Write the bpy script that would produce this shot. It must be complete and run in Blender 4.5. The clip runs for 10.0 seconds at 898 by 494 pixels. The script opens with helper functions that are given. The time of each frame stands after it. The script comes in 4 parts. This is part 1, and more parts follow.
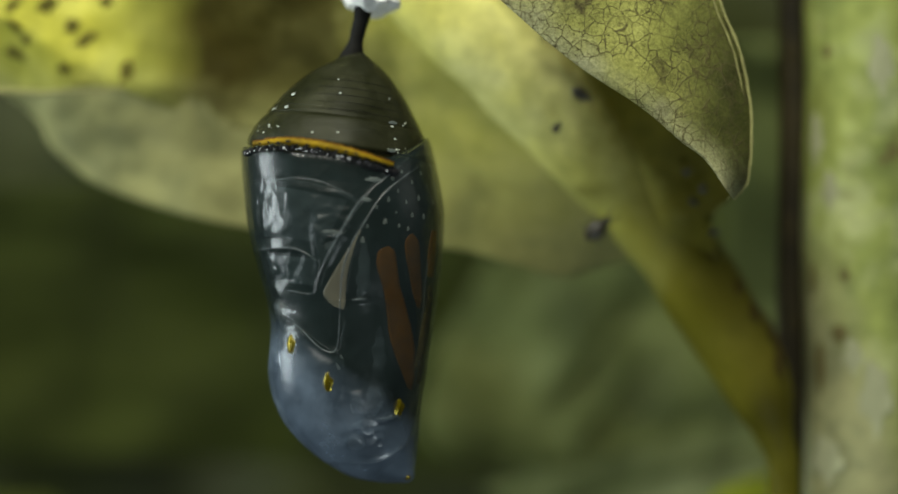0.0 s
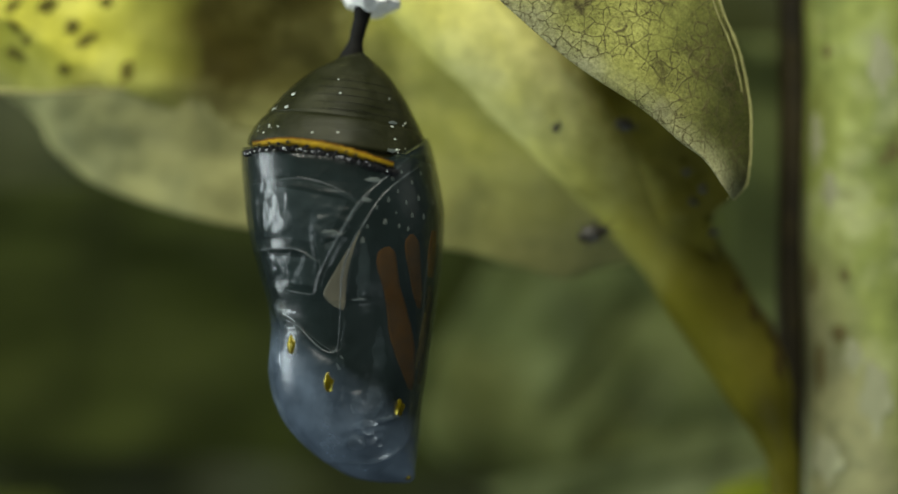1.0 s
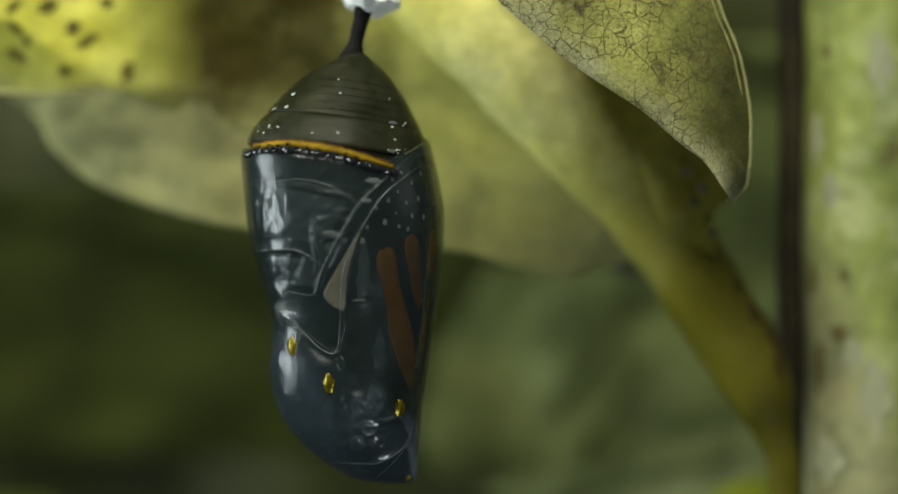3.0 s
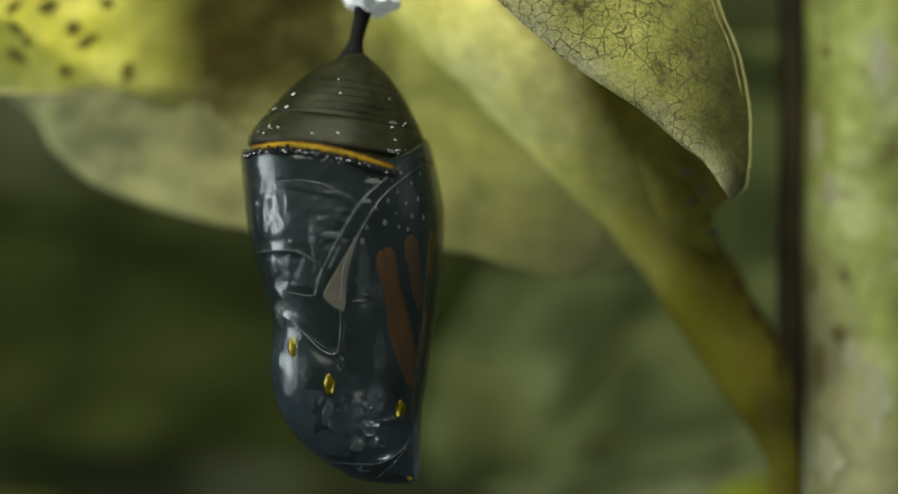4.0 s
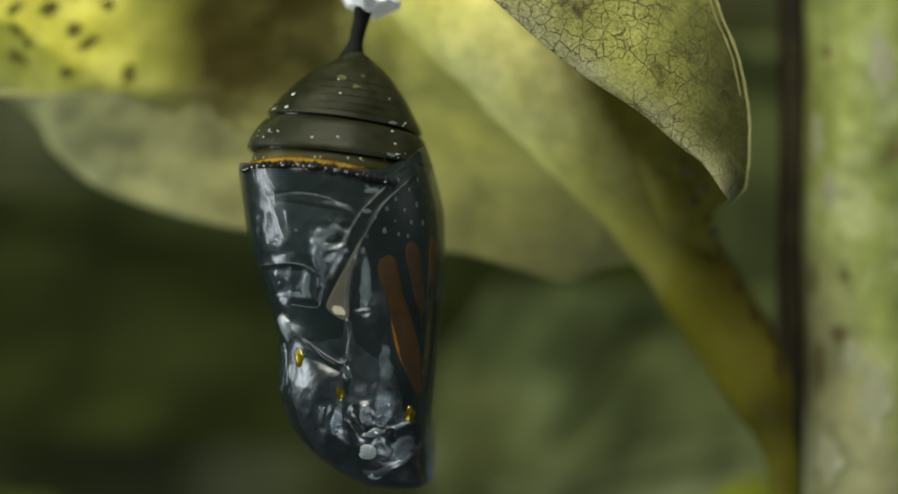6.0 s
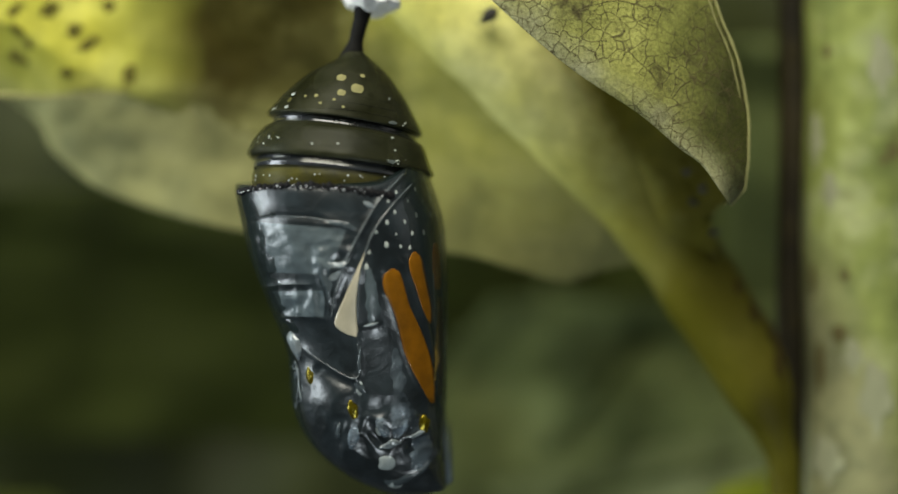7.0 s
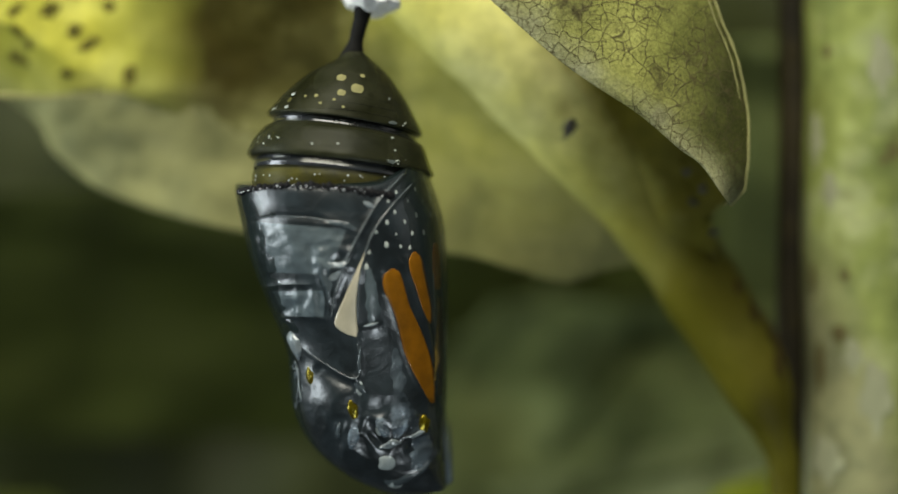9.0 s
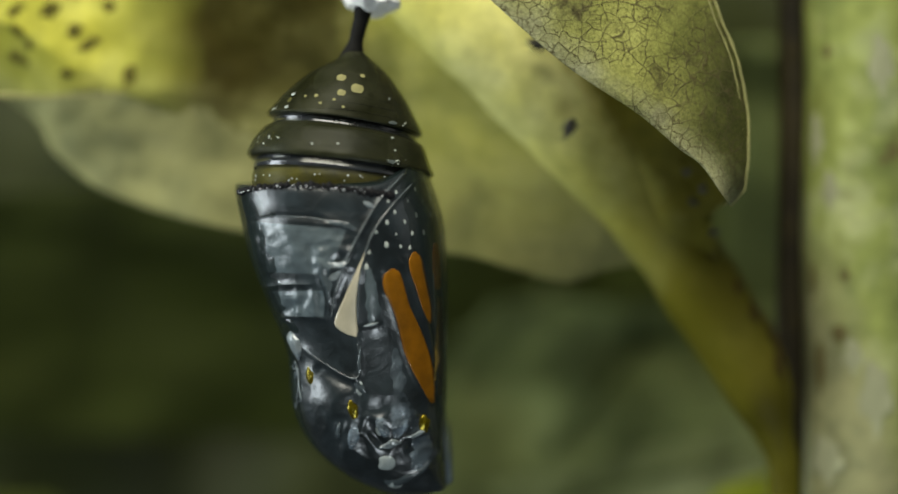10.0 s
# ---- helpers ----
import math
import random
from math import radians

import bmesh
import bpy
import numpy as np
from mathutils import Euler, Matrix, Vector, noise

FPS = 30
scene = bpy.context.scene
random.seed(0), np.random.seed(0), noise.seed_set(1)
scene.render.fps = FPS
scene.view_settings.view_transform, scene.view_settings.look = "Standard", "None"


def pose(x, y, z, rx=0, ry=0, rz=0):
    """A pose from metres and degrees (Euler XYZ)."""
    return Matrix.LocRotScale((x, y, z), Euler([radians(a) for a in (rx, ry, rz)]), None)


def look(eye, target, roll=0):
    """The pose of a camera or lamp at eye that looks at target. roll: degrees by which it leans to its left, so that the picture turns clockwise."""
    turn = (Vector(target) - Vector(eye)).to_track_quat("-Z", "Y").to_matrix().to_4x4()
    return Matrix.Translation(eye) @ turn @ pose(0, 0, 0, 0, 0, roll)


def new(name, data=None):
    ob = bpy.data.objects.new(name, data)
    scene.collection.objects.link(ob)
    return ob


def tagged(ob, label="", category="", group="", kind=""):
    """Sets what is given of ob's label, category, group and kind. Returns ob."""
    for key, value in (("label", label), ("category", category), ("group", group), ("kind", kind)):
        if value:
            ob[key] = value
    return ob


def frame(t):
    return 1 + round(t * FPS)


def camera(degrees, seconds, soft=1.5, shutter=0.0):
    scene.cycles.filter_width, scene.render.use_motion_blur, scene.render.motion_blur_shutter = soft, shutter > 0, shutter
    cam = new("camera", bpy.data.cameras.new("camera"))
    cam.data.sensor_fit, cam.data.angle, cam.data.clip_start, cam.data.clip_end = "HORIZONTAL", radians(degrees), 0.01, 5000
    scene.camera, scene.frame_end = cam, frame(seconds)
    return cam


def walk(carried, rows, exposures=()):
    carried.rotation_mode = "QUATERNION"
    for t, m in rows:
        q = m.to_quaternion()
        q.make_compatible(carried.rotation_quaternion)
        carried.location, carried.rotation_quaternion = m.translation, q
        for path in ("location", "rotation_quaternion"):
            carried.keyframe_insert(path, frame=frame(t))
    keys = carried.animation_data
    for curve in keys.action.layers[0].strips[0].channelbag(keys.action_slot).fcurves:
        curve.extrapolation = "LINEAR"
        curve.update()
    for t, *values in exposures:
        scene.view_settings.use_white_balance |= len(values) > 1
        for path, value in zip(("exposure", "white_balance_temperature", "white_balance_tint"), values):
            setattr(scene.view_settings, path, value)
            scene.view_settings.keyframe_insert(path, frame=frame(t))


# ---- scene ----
from mathutils.bvhtree import BVHTree

# The plan is the camera's view, and things are placed to fit it: 28 units to the millimetre at the chrysalis,
# x to the right, y down, its middle (784, 431) at the world's origin. Depths are millimetres behind the chrysalis'
# axis.
EYE_MM = 158.8
cam = camera(20.0, 10.0, soft=1.7)
cam.data.dof.use_dof = True
cam.data.dof.focus_distance = 0.1555
cam.data.dof.aperture_fstop = 10.0
walk(cam, [(0.0, look((0, -EYE_MM / 1000, 0), (0, 0, 0))), (10.0, look((0, -EYE_MM / 1000, 0), (0, 0, 0)))],
     [(0.0, 0.10, 6500, 6), (2.5, 0.10, 6500, 7), (5.5, 0.10, 6500, 9), (7.0, 0.10, 6500, 10), (10.0, 0.10, 6500, 10)])

# ---------------------------------------------------------------- light
world = bpy.data.worlds.new("dim_room")
scene.world = world
world.use_nodes = True
world.node_tree.nodes["Background"].inputs["Color"].default_value = (0.85, 0.95, 0.90, 1)
world.node_tree.nodes["Background"].inputs["Strength"].default_value = 0.035


def softbox(name, eye, target, width, height, watts, colour):
    data = bpy.data.lights.new(name, "AREA")
    data.shape, data.size, data.size_y = "RECTANGLE", width, height
    data.energy, data.color = watts, colour
    ob = new(name, data)
    ob.matrix_world = look(eye, target)
    return ob


softbox("softbox_left", (-0.20, -0.005, 0.02), (0, 0, 0.002), 0.075, 0.17, 0.36, (0.86, 0.96, 1.0))
softbox("softbox_top", (-0.055, -0.165, 0.215), (0, 0, 0), 0.24, 0.15, 1.35, (1.0, 0.98, 0.86))
softbox("softbox_side", (0.20, -0.05, 0.06), (0, 0, 0), 0.11, 0.12, 0.012, (1.0, 0.98, 0.92))
softbox("softbox_low", (0.055, -0.14, -0.16), (0, 0, -0.01), 0.05, 0.045, 0.13, (0.84, 0.95, 1.0))


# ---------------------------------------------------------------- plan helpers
def at(x, y, depth=0.0):
    # Spreads with depth, so a point keeps its place in the camera's view.
    x, y, depth = float(x), float(y), float(depth)
    k = (EYE_MM + depth) / EYE_MM / 28.0 / 1000.0
    return Vector(((x - 784.0) * k, depth / 1000.0, (431.0 - y) * k))


def spline(points, n):
    """n points on a Catmull-Rom curve through points of any dimension."""
    p = np.array(points, float)
    p = np.vstack([2 * p[0] - p[1], p, 2 * p[-1] - p[-2]])
    out = []
    for s in np.linspace(0, len(p) - 3 - 1e-6, n):
        i, f = int(s), s - int(s)
        a, b, c, d = p[i], p[i + 1], p[i + 2], p[i + 3]
        out.append(0.5 * (2 * b + (c - a) * f + (2 * a - 5 * b + 4 * c - d) * f * f + (3 * b - a - 3 * c + d) * f ** 3))
    return np.array(out)


def part(name, bm, material, parent, label="", smooth=True):
    me = bpy.data.meshes.new(name)
    bmesh.ops.recalc_face_normals(bm, faces=bm.faces)
    bm.to_mesh(me)
    bm.free()
    me.materials.append(material)
    if smooth:
        me.shade_smooth()
    ob = new(name, me)
    ob.parent = parent
    if label:
        ob["label"] = label
    return ob


def shared(name, me, parent, place):
    ob = new(name, me)
    ob.parent = parent
    ob.matrix_basis = place
    return ob


def thing(name, origin, label, category, group="", kind=""):
    ob = new(name)
    ob.empty_display_size = 0.002
    ob.location = origin
    return tagged(ob, label, category, group, kind)


def skin(bm, rings, close_v=True, cap_start=True, cap_end=True):
    """Joins rows of points into a skin."""
    rows = [[bm.verts.new(p) for p in ring] for ring in rings]
    n = len(rows[0])
    for a, b in zip(rows, rows[1:]):
        for i in range(n if close_v else n - 1):
            j = (i + 1) % n
            bm.faces.new((a[i], a[j], b[j], b[i]))
    if close_v and cap_start:
        bm.faces.new(rows[0])
    if close_v and cap_end:
        bm.faces.new(rows[-1])
    return rows


def tube(bm, points, radii, sides=8):
    """A round bar along points (metres); radii one number or one for each point."""
    pts = [Vector(p) for p in points]
    if not hasattr(radii, "__len__"):
        radii = [radii] * len(pts)
    rings = []
    for i, p in enumerate(pts):
        way = (pts[min(i + 1, len(pts) - 1)] - pts[max(i - 1, 0)]).normalized()
        side = way.cross(Vector((0, 1, 0)))
        if side.length < 1e-6:
            side = Vector((1, 0, 0))
        side.normalize()
        up = side.cross(way).normalized()
        rings.append([p + float(radii[i]) * (math.cos(a) * side + math.sin(a) * up)
                      for a in np.linspace(0, 2 * math.pi, sides, endpoint=False)])
    skin(bm, rings)


def sheet(bm, left, right, depth, rows, columns, thick=0.25, wave=0.0, seed=0.0, ridge=None):
    """A leaf blade between two edge curves on the plan; depth(u, v) in millimetres, thick in millimetres."""
    a, b = spline(left, rows), spline(right, rows)
    front, back = [], []
    for j in range(rows):
        f, g = [], []
        for i in range(columns):
            u, v = i / (columns - 1), j / (rows - 1)
            x, y = a[j] * (1 - u) + b[j] * u
            d = depth(u, v) + wave * noise.noise((x / 160.0 + seed, y / 160.0, seed))
            d += 0.25 * wave * noise.noise((x / 50.0 + seed, y / 50.0, seed + 9))
            d = ridge(x, y, d) if ridge else d
            edge = min(1.0, 6 * min(u, 1 - u, v, 1 - v) + 0.25)
            f.append(at(x, y, d - thick * edge / 2))
            g.append(at(x, y, d + thick * edge / 2))
        front.append(f)
        back.append(g)
    loop = [bm_row + list(reversed(other)) for bm_row, other in zip(front, back)]
    skin(bm, loop)


def shift(bm, by):
    for v in bm.verts:
        v.co -= by


# ---------------------------------------------------------------- materials
class Nodes:
    def __init__(self, name):
        self.mat = bpy.data.materials.new(name)
        self.mat.use_nodes = True
        self.tree = self.mat.node_tree
        self.bsdf = self.tree.nodes["Principled BSDF"]
        self.out = self.tree.nodes["Material Output"]
        self.coord = self.tree.nodes.new("ShaderNodeTexCoord").outputs["Object"]

    def add(self, kind, **values):
        node = self.tree.nodes.new(kind)
        for key, value in values.items():
            node.inputs[key.replace("_", " ")].default_value = value
        return node

    def link(self, a, b):
        self.tree.links.new(a, b)

    def noise(self, scale, detail=4.0, rough=0.6, distortion=0.0):
        node = self.add("ShaderNodeTexNoise", Scale=scale, Detail=detail, Roughness=rough, Distortion=distortion)
        self.link(self.coord, node.inputs["Vector"])
        return node.outputs["Fac"]

    def ramp(self, fac, stops):
        node = self.tree.nodes.new("ShaderNodeValToRGB")
        while len(node.color_ramp.elements) < len(stops):
            node.color_ramp.elements.new(0.5)
        for e, (p, c) in zip(node.color_ramp.elements, stops):
            e.position, e.color = p, (*c, 1) if len(c) == 3 else c
        self.link(fac, node.inputs["Fac"])
        return node.outputs["Color"]

    def mix(self, fac, a, b, kind="MIX"):
        node = self.tree.nodes.new("ShaderNodeMix")
        node.data_type, node.blend_type = "RGBA", kind
        for socket, value in ((node.inputs[0], fac), (node.inputs[6], a), (node.inputs[7], b)):
            if hasattr(value, "is_linked"):
                self.link(value, socket)
            else:
                socket.default_value = value if not hasattr(value, "__len__") or len(value) == 4 else (*value, 1)
        return node.outputs[2]

    def bump(self, height, strength, distance, after=None):
        node = self.add("ShaderNodeBump", Strength=strength, Distance=distance)
        self.link(height, node.inputs["Height"])
        if after:
            self.link(after, node.inputs["Normal"])
        return node.outputs["Normal"]

    def set(self, **values):
        for key, value in values.items():
            socket = self.bsdf.inputs[key.replace("_", " ")]
            if hasattr(value, "is_linked"):
                self.link(value, socket)
            else:
                socket.default_value = value if not hasattr(value, "__len__") or len(value) == 4 else (*value, 1)
        return self

    def film(self, cover, tint=(1, 1, 1)):
        """Lets part of the light straight through, as a thin clear skin does."""
        clear = self.tree.nodes.new("ShaderNodeBsdfTransparent")
        clear.inputs["Color"].default_value = (*tint, 1)
        node = self.tree.nodes.new("ShaderNodeMixShader")
        if hasattr(cover, "is_linked"):
            self.link(cover, node.inputs[0])
        else:
            node.inputs[0].default_value = cover
        self.link(clear.outputs[0], node.inputs[1])
        self.link(self.bsdf.outputs[0], node.inputs[2])
        self.link(node.outputs[0], self.out.inputs["Surface"])
        return self


def leaf_material(name, low, mid, high, brown, stain=0.6, veins=0.0, seed=0.0, scale=1.0, glow=0.25, zones=(), mottle=0.5):
    n = Nodes(name)
    wide = n.noise(90 * scale + seed, 3)
    fine = n.noise(900 * scale, 5)
    base = n.ramp(wide, [(0.30, low), (0.50, mid), (0.70, high)])
    grain = n.ramp(fine, [(0.35, (0.72, 0.72, 0.70)), (0.65, (1.0, 1.0, 1.0))])
    base = n.mix(0.8, base, grain, "MULTIPLY")
    blot = n.ramp(n.noise(260 * scale, 5, 0.7), [(stain, (0, 0, 0)), (stain + 0.1, (1, 1, 1))])
    base = n.mix(blot, base, brown)
    # zones of another tone, some painting in shade, with ragged borders; zones: axis, begin, complete, tones
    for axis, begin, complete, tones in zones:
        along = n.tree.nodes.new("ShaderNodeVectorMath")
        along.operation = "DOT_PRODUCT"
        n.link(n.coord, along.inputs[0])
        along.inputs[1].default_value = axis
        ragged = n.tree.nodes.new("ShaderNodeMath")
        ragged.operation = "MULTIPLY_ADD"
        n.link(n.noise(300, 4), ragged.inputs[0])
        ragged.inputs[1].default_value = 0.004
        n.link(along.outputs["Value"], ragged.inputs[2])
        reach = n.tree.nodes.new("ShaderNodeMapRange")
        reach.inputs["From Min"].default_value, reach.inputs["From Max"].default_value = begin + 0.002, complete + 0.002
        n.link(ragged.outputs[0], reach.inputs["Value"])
        zone_tone = n.ramp(n.noise(150, 4), list(zip((0.35, 0.58, 0.75), tones)))
        base = n.mix(reach.outputs[0], base, zone_tone)
    cloud = n.ramp(n.noise(170 * scale + seed, 6, 0.62, 0.4), [(0.36, (0.68, 0.70, 0.72)), (0.50, (1.0, 1.0, 0.98)), (0.64, (1.25, 1.23, 1.2))])
    base = n.mix(mottle, base, cloud, "MULTIPLY")
    height = fine
    if veins:
        warp = n.add("ShaderNodeTexNoise", Scale=500.0, Detail=2.0)
        n.link(n.coord, warp.inputs["Vector"])
        where = n.tree.nodes.new("ShaderNodeVectorMath")
        where.operation = "MULTIPLY_ADD"
        n.link(warp.outputs["Color"], where.inputs[0])
        where.inputs[1].default_value = (0.0011, 0.0011, 0.0011)
        n.link(n.coord, where.inputs[2])
        net = None
        for size, width in ((1150, 0.052), (2700, 0.056)):
            cells = n.tree.nodes.new("ShaderNodeTexVoronoi")
            cells.feature = "DISTANCE_TO_EDGE"
            cells.inputs["Scale"].default_value = size
            n.link(where.outputs[0], cells.inputs["Vector"])
            line = n.ramp(cells.outputs["Distance"], [(0.0, (1, 1, 1)), (width, (0, 0, 0))])
            if net is None:
                net = line
            else:
                net = n.mix(0.5, net, line, "ADD")
        fade = n.ramp(n.noise(330, 4), [(0.36, (0.15, 0.15, 0.15)), (0.54, (1, 1, 1))])
        specks = n.ramp(n.noise(4200, 3, 0.7), [(0.56, (0, 0, 0)), (0.66, (0.8, 0.8, 0.8))])
        net = n.mix(1.0, n.mix(1.0, net, specks, "ADD"), fade, "MULTIPLY")
        base = n.mix(1.0, base, n.ramp(n.noise(5200, 4, 0.75), [(0.36, (0.66, 0.66, 0.64)), (0.62, (1.1, 1.1, 1.1))]), "MULTIPLY")
        strong = n.mix(1.0, net, (veins, veins, veins), "MULTIPLY")
        base = n.mix(strong, base, brown)
        height = n.mix(0.5, fine, net)
    n.set(Base_Color=base, Roughness=0.6, Specular_IOR_Level=0.14)
    n.set(Normal=n.bump(height, 0.5, 0.00018))
    if glow:
        through_light = n.tree.nodes.new("ShaderNodeBsdfTranslucent")
        n.link(base, through_light.inputs["Color"])
        node = n.tree.nodes.new("ShaderNodeMixShader")
        node.inputs[0].default_value = glow
        n.link(n.bsdf.outputs[0], node.inputs[1])
        n.link(through_light.outputs[0], node.inputs[2])
        n.link(node.outputs[0], n.out.inputs["Surface"])
    return n.mat


def plain(name, colour, rough=0.4, metal=0.0, vary=0.3, scale=1500.0, bump=0.2, coat=0.0, distance=0.00005):
    n = Nodes(name)
    f = n.noise(scale, 4)
    g = n.noise(scale / 6, 3)
    dark = tuple(c * (1 - vary) for c in colour)
    base = n.mix(0.5, n.ramp(f, [(0.35, dark), (0.65, colour)]), n.ramp(g, [(0.35, dark), (0.65, colour)]))
    n.set(Base_Color=base, Roughness=rough, Metallic=metal, Coat_Weight=coat, Coat_Roughness=0.08, Specular_IOR_Level=0.5 if rough < 0.5 else 0.12)
    n.set(Normal=n.bump(f, bump, distance))
    return n.mat


def cuticle_material():
    """Smooth hazy skin of the pupa, grey and half clear."""
    n = Nodes("hazy_cuticle")
    f = n.noise(300, 4)
    base = n.ramp(f, [(0.3, (0.007, 0.012, 0.011)), (0.7, (0.016, 0.025, 0.024))])
    n.set(Base_Color=base, Roughness=0.18, Specular_IOR_Level=0.6)
    n.set(Normal=n.bump(n.noise(620, 3, 0.5, 1.0), 0.25, 0.0003, n.bump(n.noise(2600, 3), 0.25, 0.00005)))
    return n.film(n.ramp(f, [(0.3, (0.54, 0.54, 0.54)), (0.7, (0.66, 0.66, 0.66))])).mat


def milk_material():
    """Blue milky bloom under the skin of the head, thinning out in clouds."""
    n = Nodes("milky_bloom")
    f = n.noise(260, 5, 0.65)
    n.set(Base_Color=n.ramp(f, [(0.3, (0.055, 0.080, 0.115)), (0.7, (0.15, 0.195, 0.255))]), Roughness=0.24, Specular_IOR_Level=0.55)
    along = n.tree.nodes.new("ShaderNodeVectorMath")
    along.operation = "DOT_PRODUCT"
    n.link(n.coord, along.inputs[0])
    along.inputs[1].default_value = (-0.59, 0.0, -0.81)
    reach = n.tree.nodes.new("ShaderNodeMapRange")
    reach.inputs["From Min"].default_value, reach.inputs["From Max"].default_value = 0.0180, 0.0205
    n.link(along.outputs["Value"], reach.inputs["Value"])
    cover = n.ramp(f, [(0.34, (0.38, 0.38, 0.38)), (0.66, (0.70, 0.70, 0.70))])
    return n.film(n.mix(1.0, cover, reach.outputs[0], "MULTIPLY")).mat


def body_material():
    """Grey-black wrinkled skin pressed against the cuticle."""
    n = Nodes("wrinkled_black_skin")
    f = n.noise(500, 4, 0.6, 0.6)
    base = n.ramp(f, [(0.35, (0.005, 0.008, 0.009)), (0.7, (0.019, 0.027, 0.031))])
    n.set(Base_Color=base, Roughness=0.32, Specular_IOR_Level=0.8, Coat_Weight=0.3, Coat_Roughness=0.14)
    n.set(Normal=n.bump(n.noise(520, 4, 0.55, 1.2), 0.25, 0.0004, n.bump(n.noise(2200, 3), 0.2, 0.00005)))
    return n.mat


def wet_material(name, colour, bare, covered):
    """Silvery streaks that thin out into the skin below; their pale colour paints in wet highlights."""
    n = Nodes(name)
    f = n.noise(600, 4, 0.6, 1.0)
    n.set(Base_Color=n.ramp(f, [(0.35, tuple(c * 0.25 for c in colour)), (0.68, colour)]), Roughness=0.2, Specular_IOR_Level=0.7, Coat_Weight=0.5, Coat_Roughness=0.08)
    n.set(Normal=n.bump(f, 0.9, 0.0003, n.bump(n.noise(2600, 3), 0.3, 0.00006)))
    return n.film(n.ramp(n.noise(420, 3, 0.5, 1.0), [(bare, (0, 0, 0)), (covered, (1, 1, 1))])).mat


def abdomen_material(name, low, high, cover):
    n = Nodes(name)
    f = n.noise(350, 4)
    n.set(Base_Color=n.ramp(f, [(0.3, low), (0.7, high)]), Roughness=0.44, Specular_IOR_Level=0.2)
    lines = n.tree.nodes.new("ShaderNodeTexWave")
    lines.wave_type, lines.bands_direction = "BANDS", "Z"
    lines.inputs["Scale"].default_value = 700.0
    lines.inputs["Distortion"].default_value = 3.0
    n.link(n.coord, lines.inputs["Vector"])
    n.set(Normal=n.bump(lines.outputs["Fac"], 0.06, 0.00005, n.bump(n.noise(1400, 4), 0.3, 0.00006)))
    if not hasattr(cover, "__len__"):
        return n.film(cover, (0.78, 0.77, 0.62)).mat
    return n.film(n.ramp(n.noise(420, 5, 0.65, 0.8), [(0.35, (cover[0],) * 3), (0.65, (cover[1],) * 3)]), (0.8, 0.8, 0.7)).mat


# Second zone's brown paints in the shadow between this leaf and the midrib.
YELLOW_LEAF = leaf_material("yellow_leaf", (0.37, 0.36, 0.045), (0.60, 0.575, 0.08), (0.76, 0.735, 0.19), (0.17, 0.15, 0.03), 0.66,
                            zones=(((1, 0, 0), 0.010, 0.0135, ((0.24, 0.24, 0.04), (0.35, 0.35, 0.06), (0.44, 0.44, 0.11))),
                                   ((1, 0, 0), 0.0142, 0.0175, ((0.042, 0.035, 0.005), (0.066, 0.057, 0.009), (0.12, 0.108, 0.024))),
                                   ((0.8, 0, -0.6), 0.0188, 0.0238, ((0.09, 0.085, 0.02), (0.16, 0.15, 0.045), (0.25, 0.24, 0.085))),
                                   ((1, 0, 0), 0.0258, 0.0300, ((0.40, 0.39, 0.08), (0.54, 0.52, 0.14), (0.66, 0.64, 0.25))),
                                   ((-0.16, 0, -1), 0.0022, 0.0078, ((0.25, 0.25, 0.10), (0.32, 0.32, 0.12), (0.40, 0.39, 0.17)))))
PALE_LEAF = leaf_material("pale_leaf", (0.17, 0.175, 0.068), (0.29, 0.29, 0.09), (0.41, 0.40, 0.16), (0.17, 0.165, 0.085), 0.60, seed=7,
                          mottle=0.9,
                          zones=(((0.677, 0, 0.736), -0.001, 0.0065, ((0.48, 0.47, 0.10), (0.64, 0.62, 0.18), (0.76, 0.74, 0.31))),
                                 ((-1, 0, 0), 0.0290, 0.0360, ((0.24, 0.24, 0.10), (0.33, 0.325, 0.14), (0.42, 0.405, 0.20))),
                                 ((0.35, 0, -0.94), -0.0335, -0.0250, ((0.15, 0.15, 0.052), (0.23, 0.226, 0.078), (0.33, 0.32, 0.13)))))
# First zone joins mould-dark blotches with shade painted on the lobe's right side.
LOBE_LEAF = leaf_material("veined_leaf", (0.30, 0.315, 0.075), (0.39, 0.395, 0.11), (0.48, 0.47, 0.18), (0.085, 0.072, 0.028), 0.55, 0.92,
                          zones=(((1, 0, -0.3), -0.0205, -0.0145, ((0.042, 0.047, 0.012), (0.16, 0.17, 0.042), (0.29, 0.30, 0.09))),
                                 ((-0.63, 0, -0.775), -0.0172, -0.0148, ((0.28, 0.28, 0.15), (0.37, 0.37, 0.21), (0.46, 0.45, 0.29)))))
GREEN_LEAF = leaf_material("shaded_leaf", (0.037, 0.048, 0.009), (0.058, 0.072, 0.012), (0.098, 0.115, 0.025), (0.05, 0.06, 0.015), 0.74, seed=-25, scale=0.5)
GREY_GREEN_LEAF = leaf_material("grey_green_leaf", (0.080, 0.100, 0.032), (0.126, 0.154, 0.052), (0.215, 0.245, 0.09), (0.05, 0.062, 0.020), 0.60, seed=10, scale=0.6, mottle=1.0)
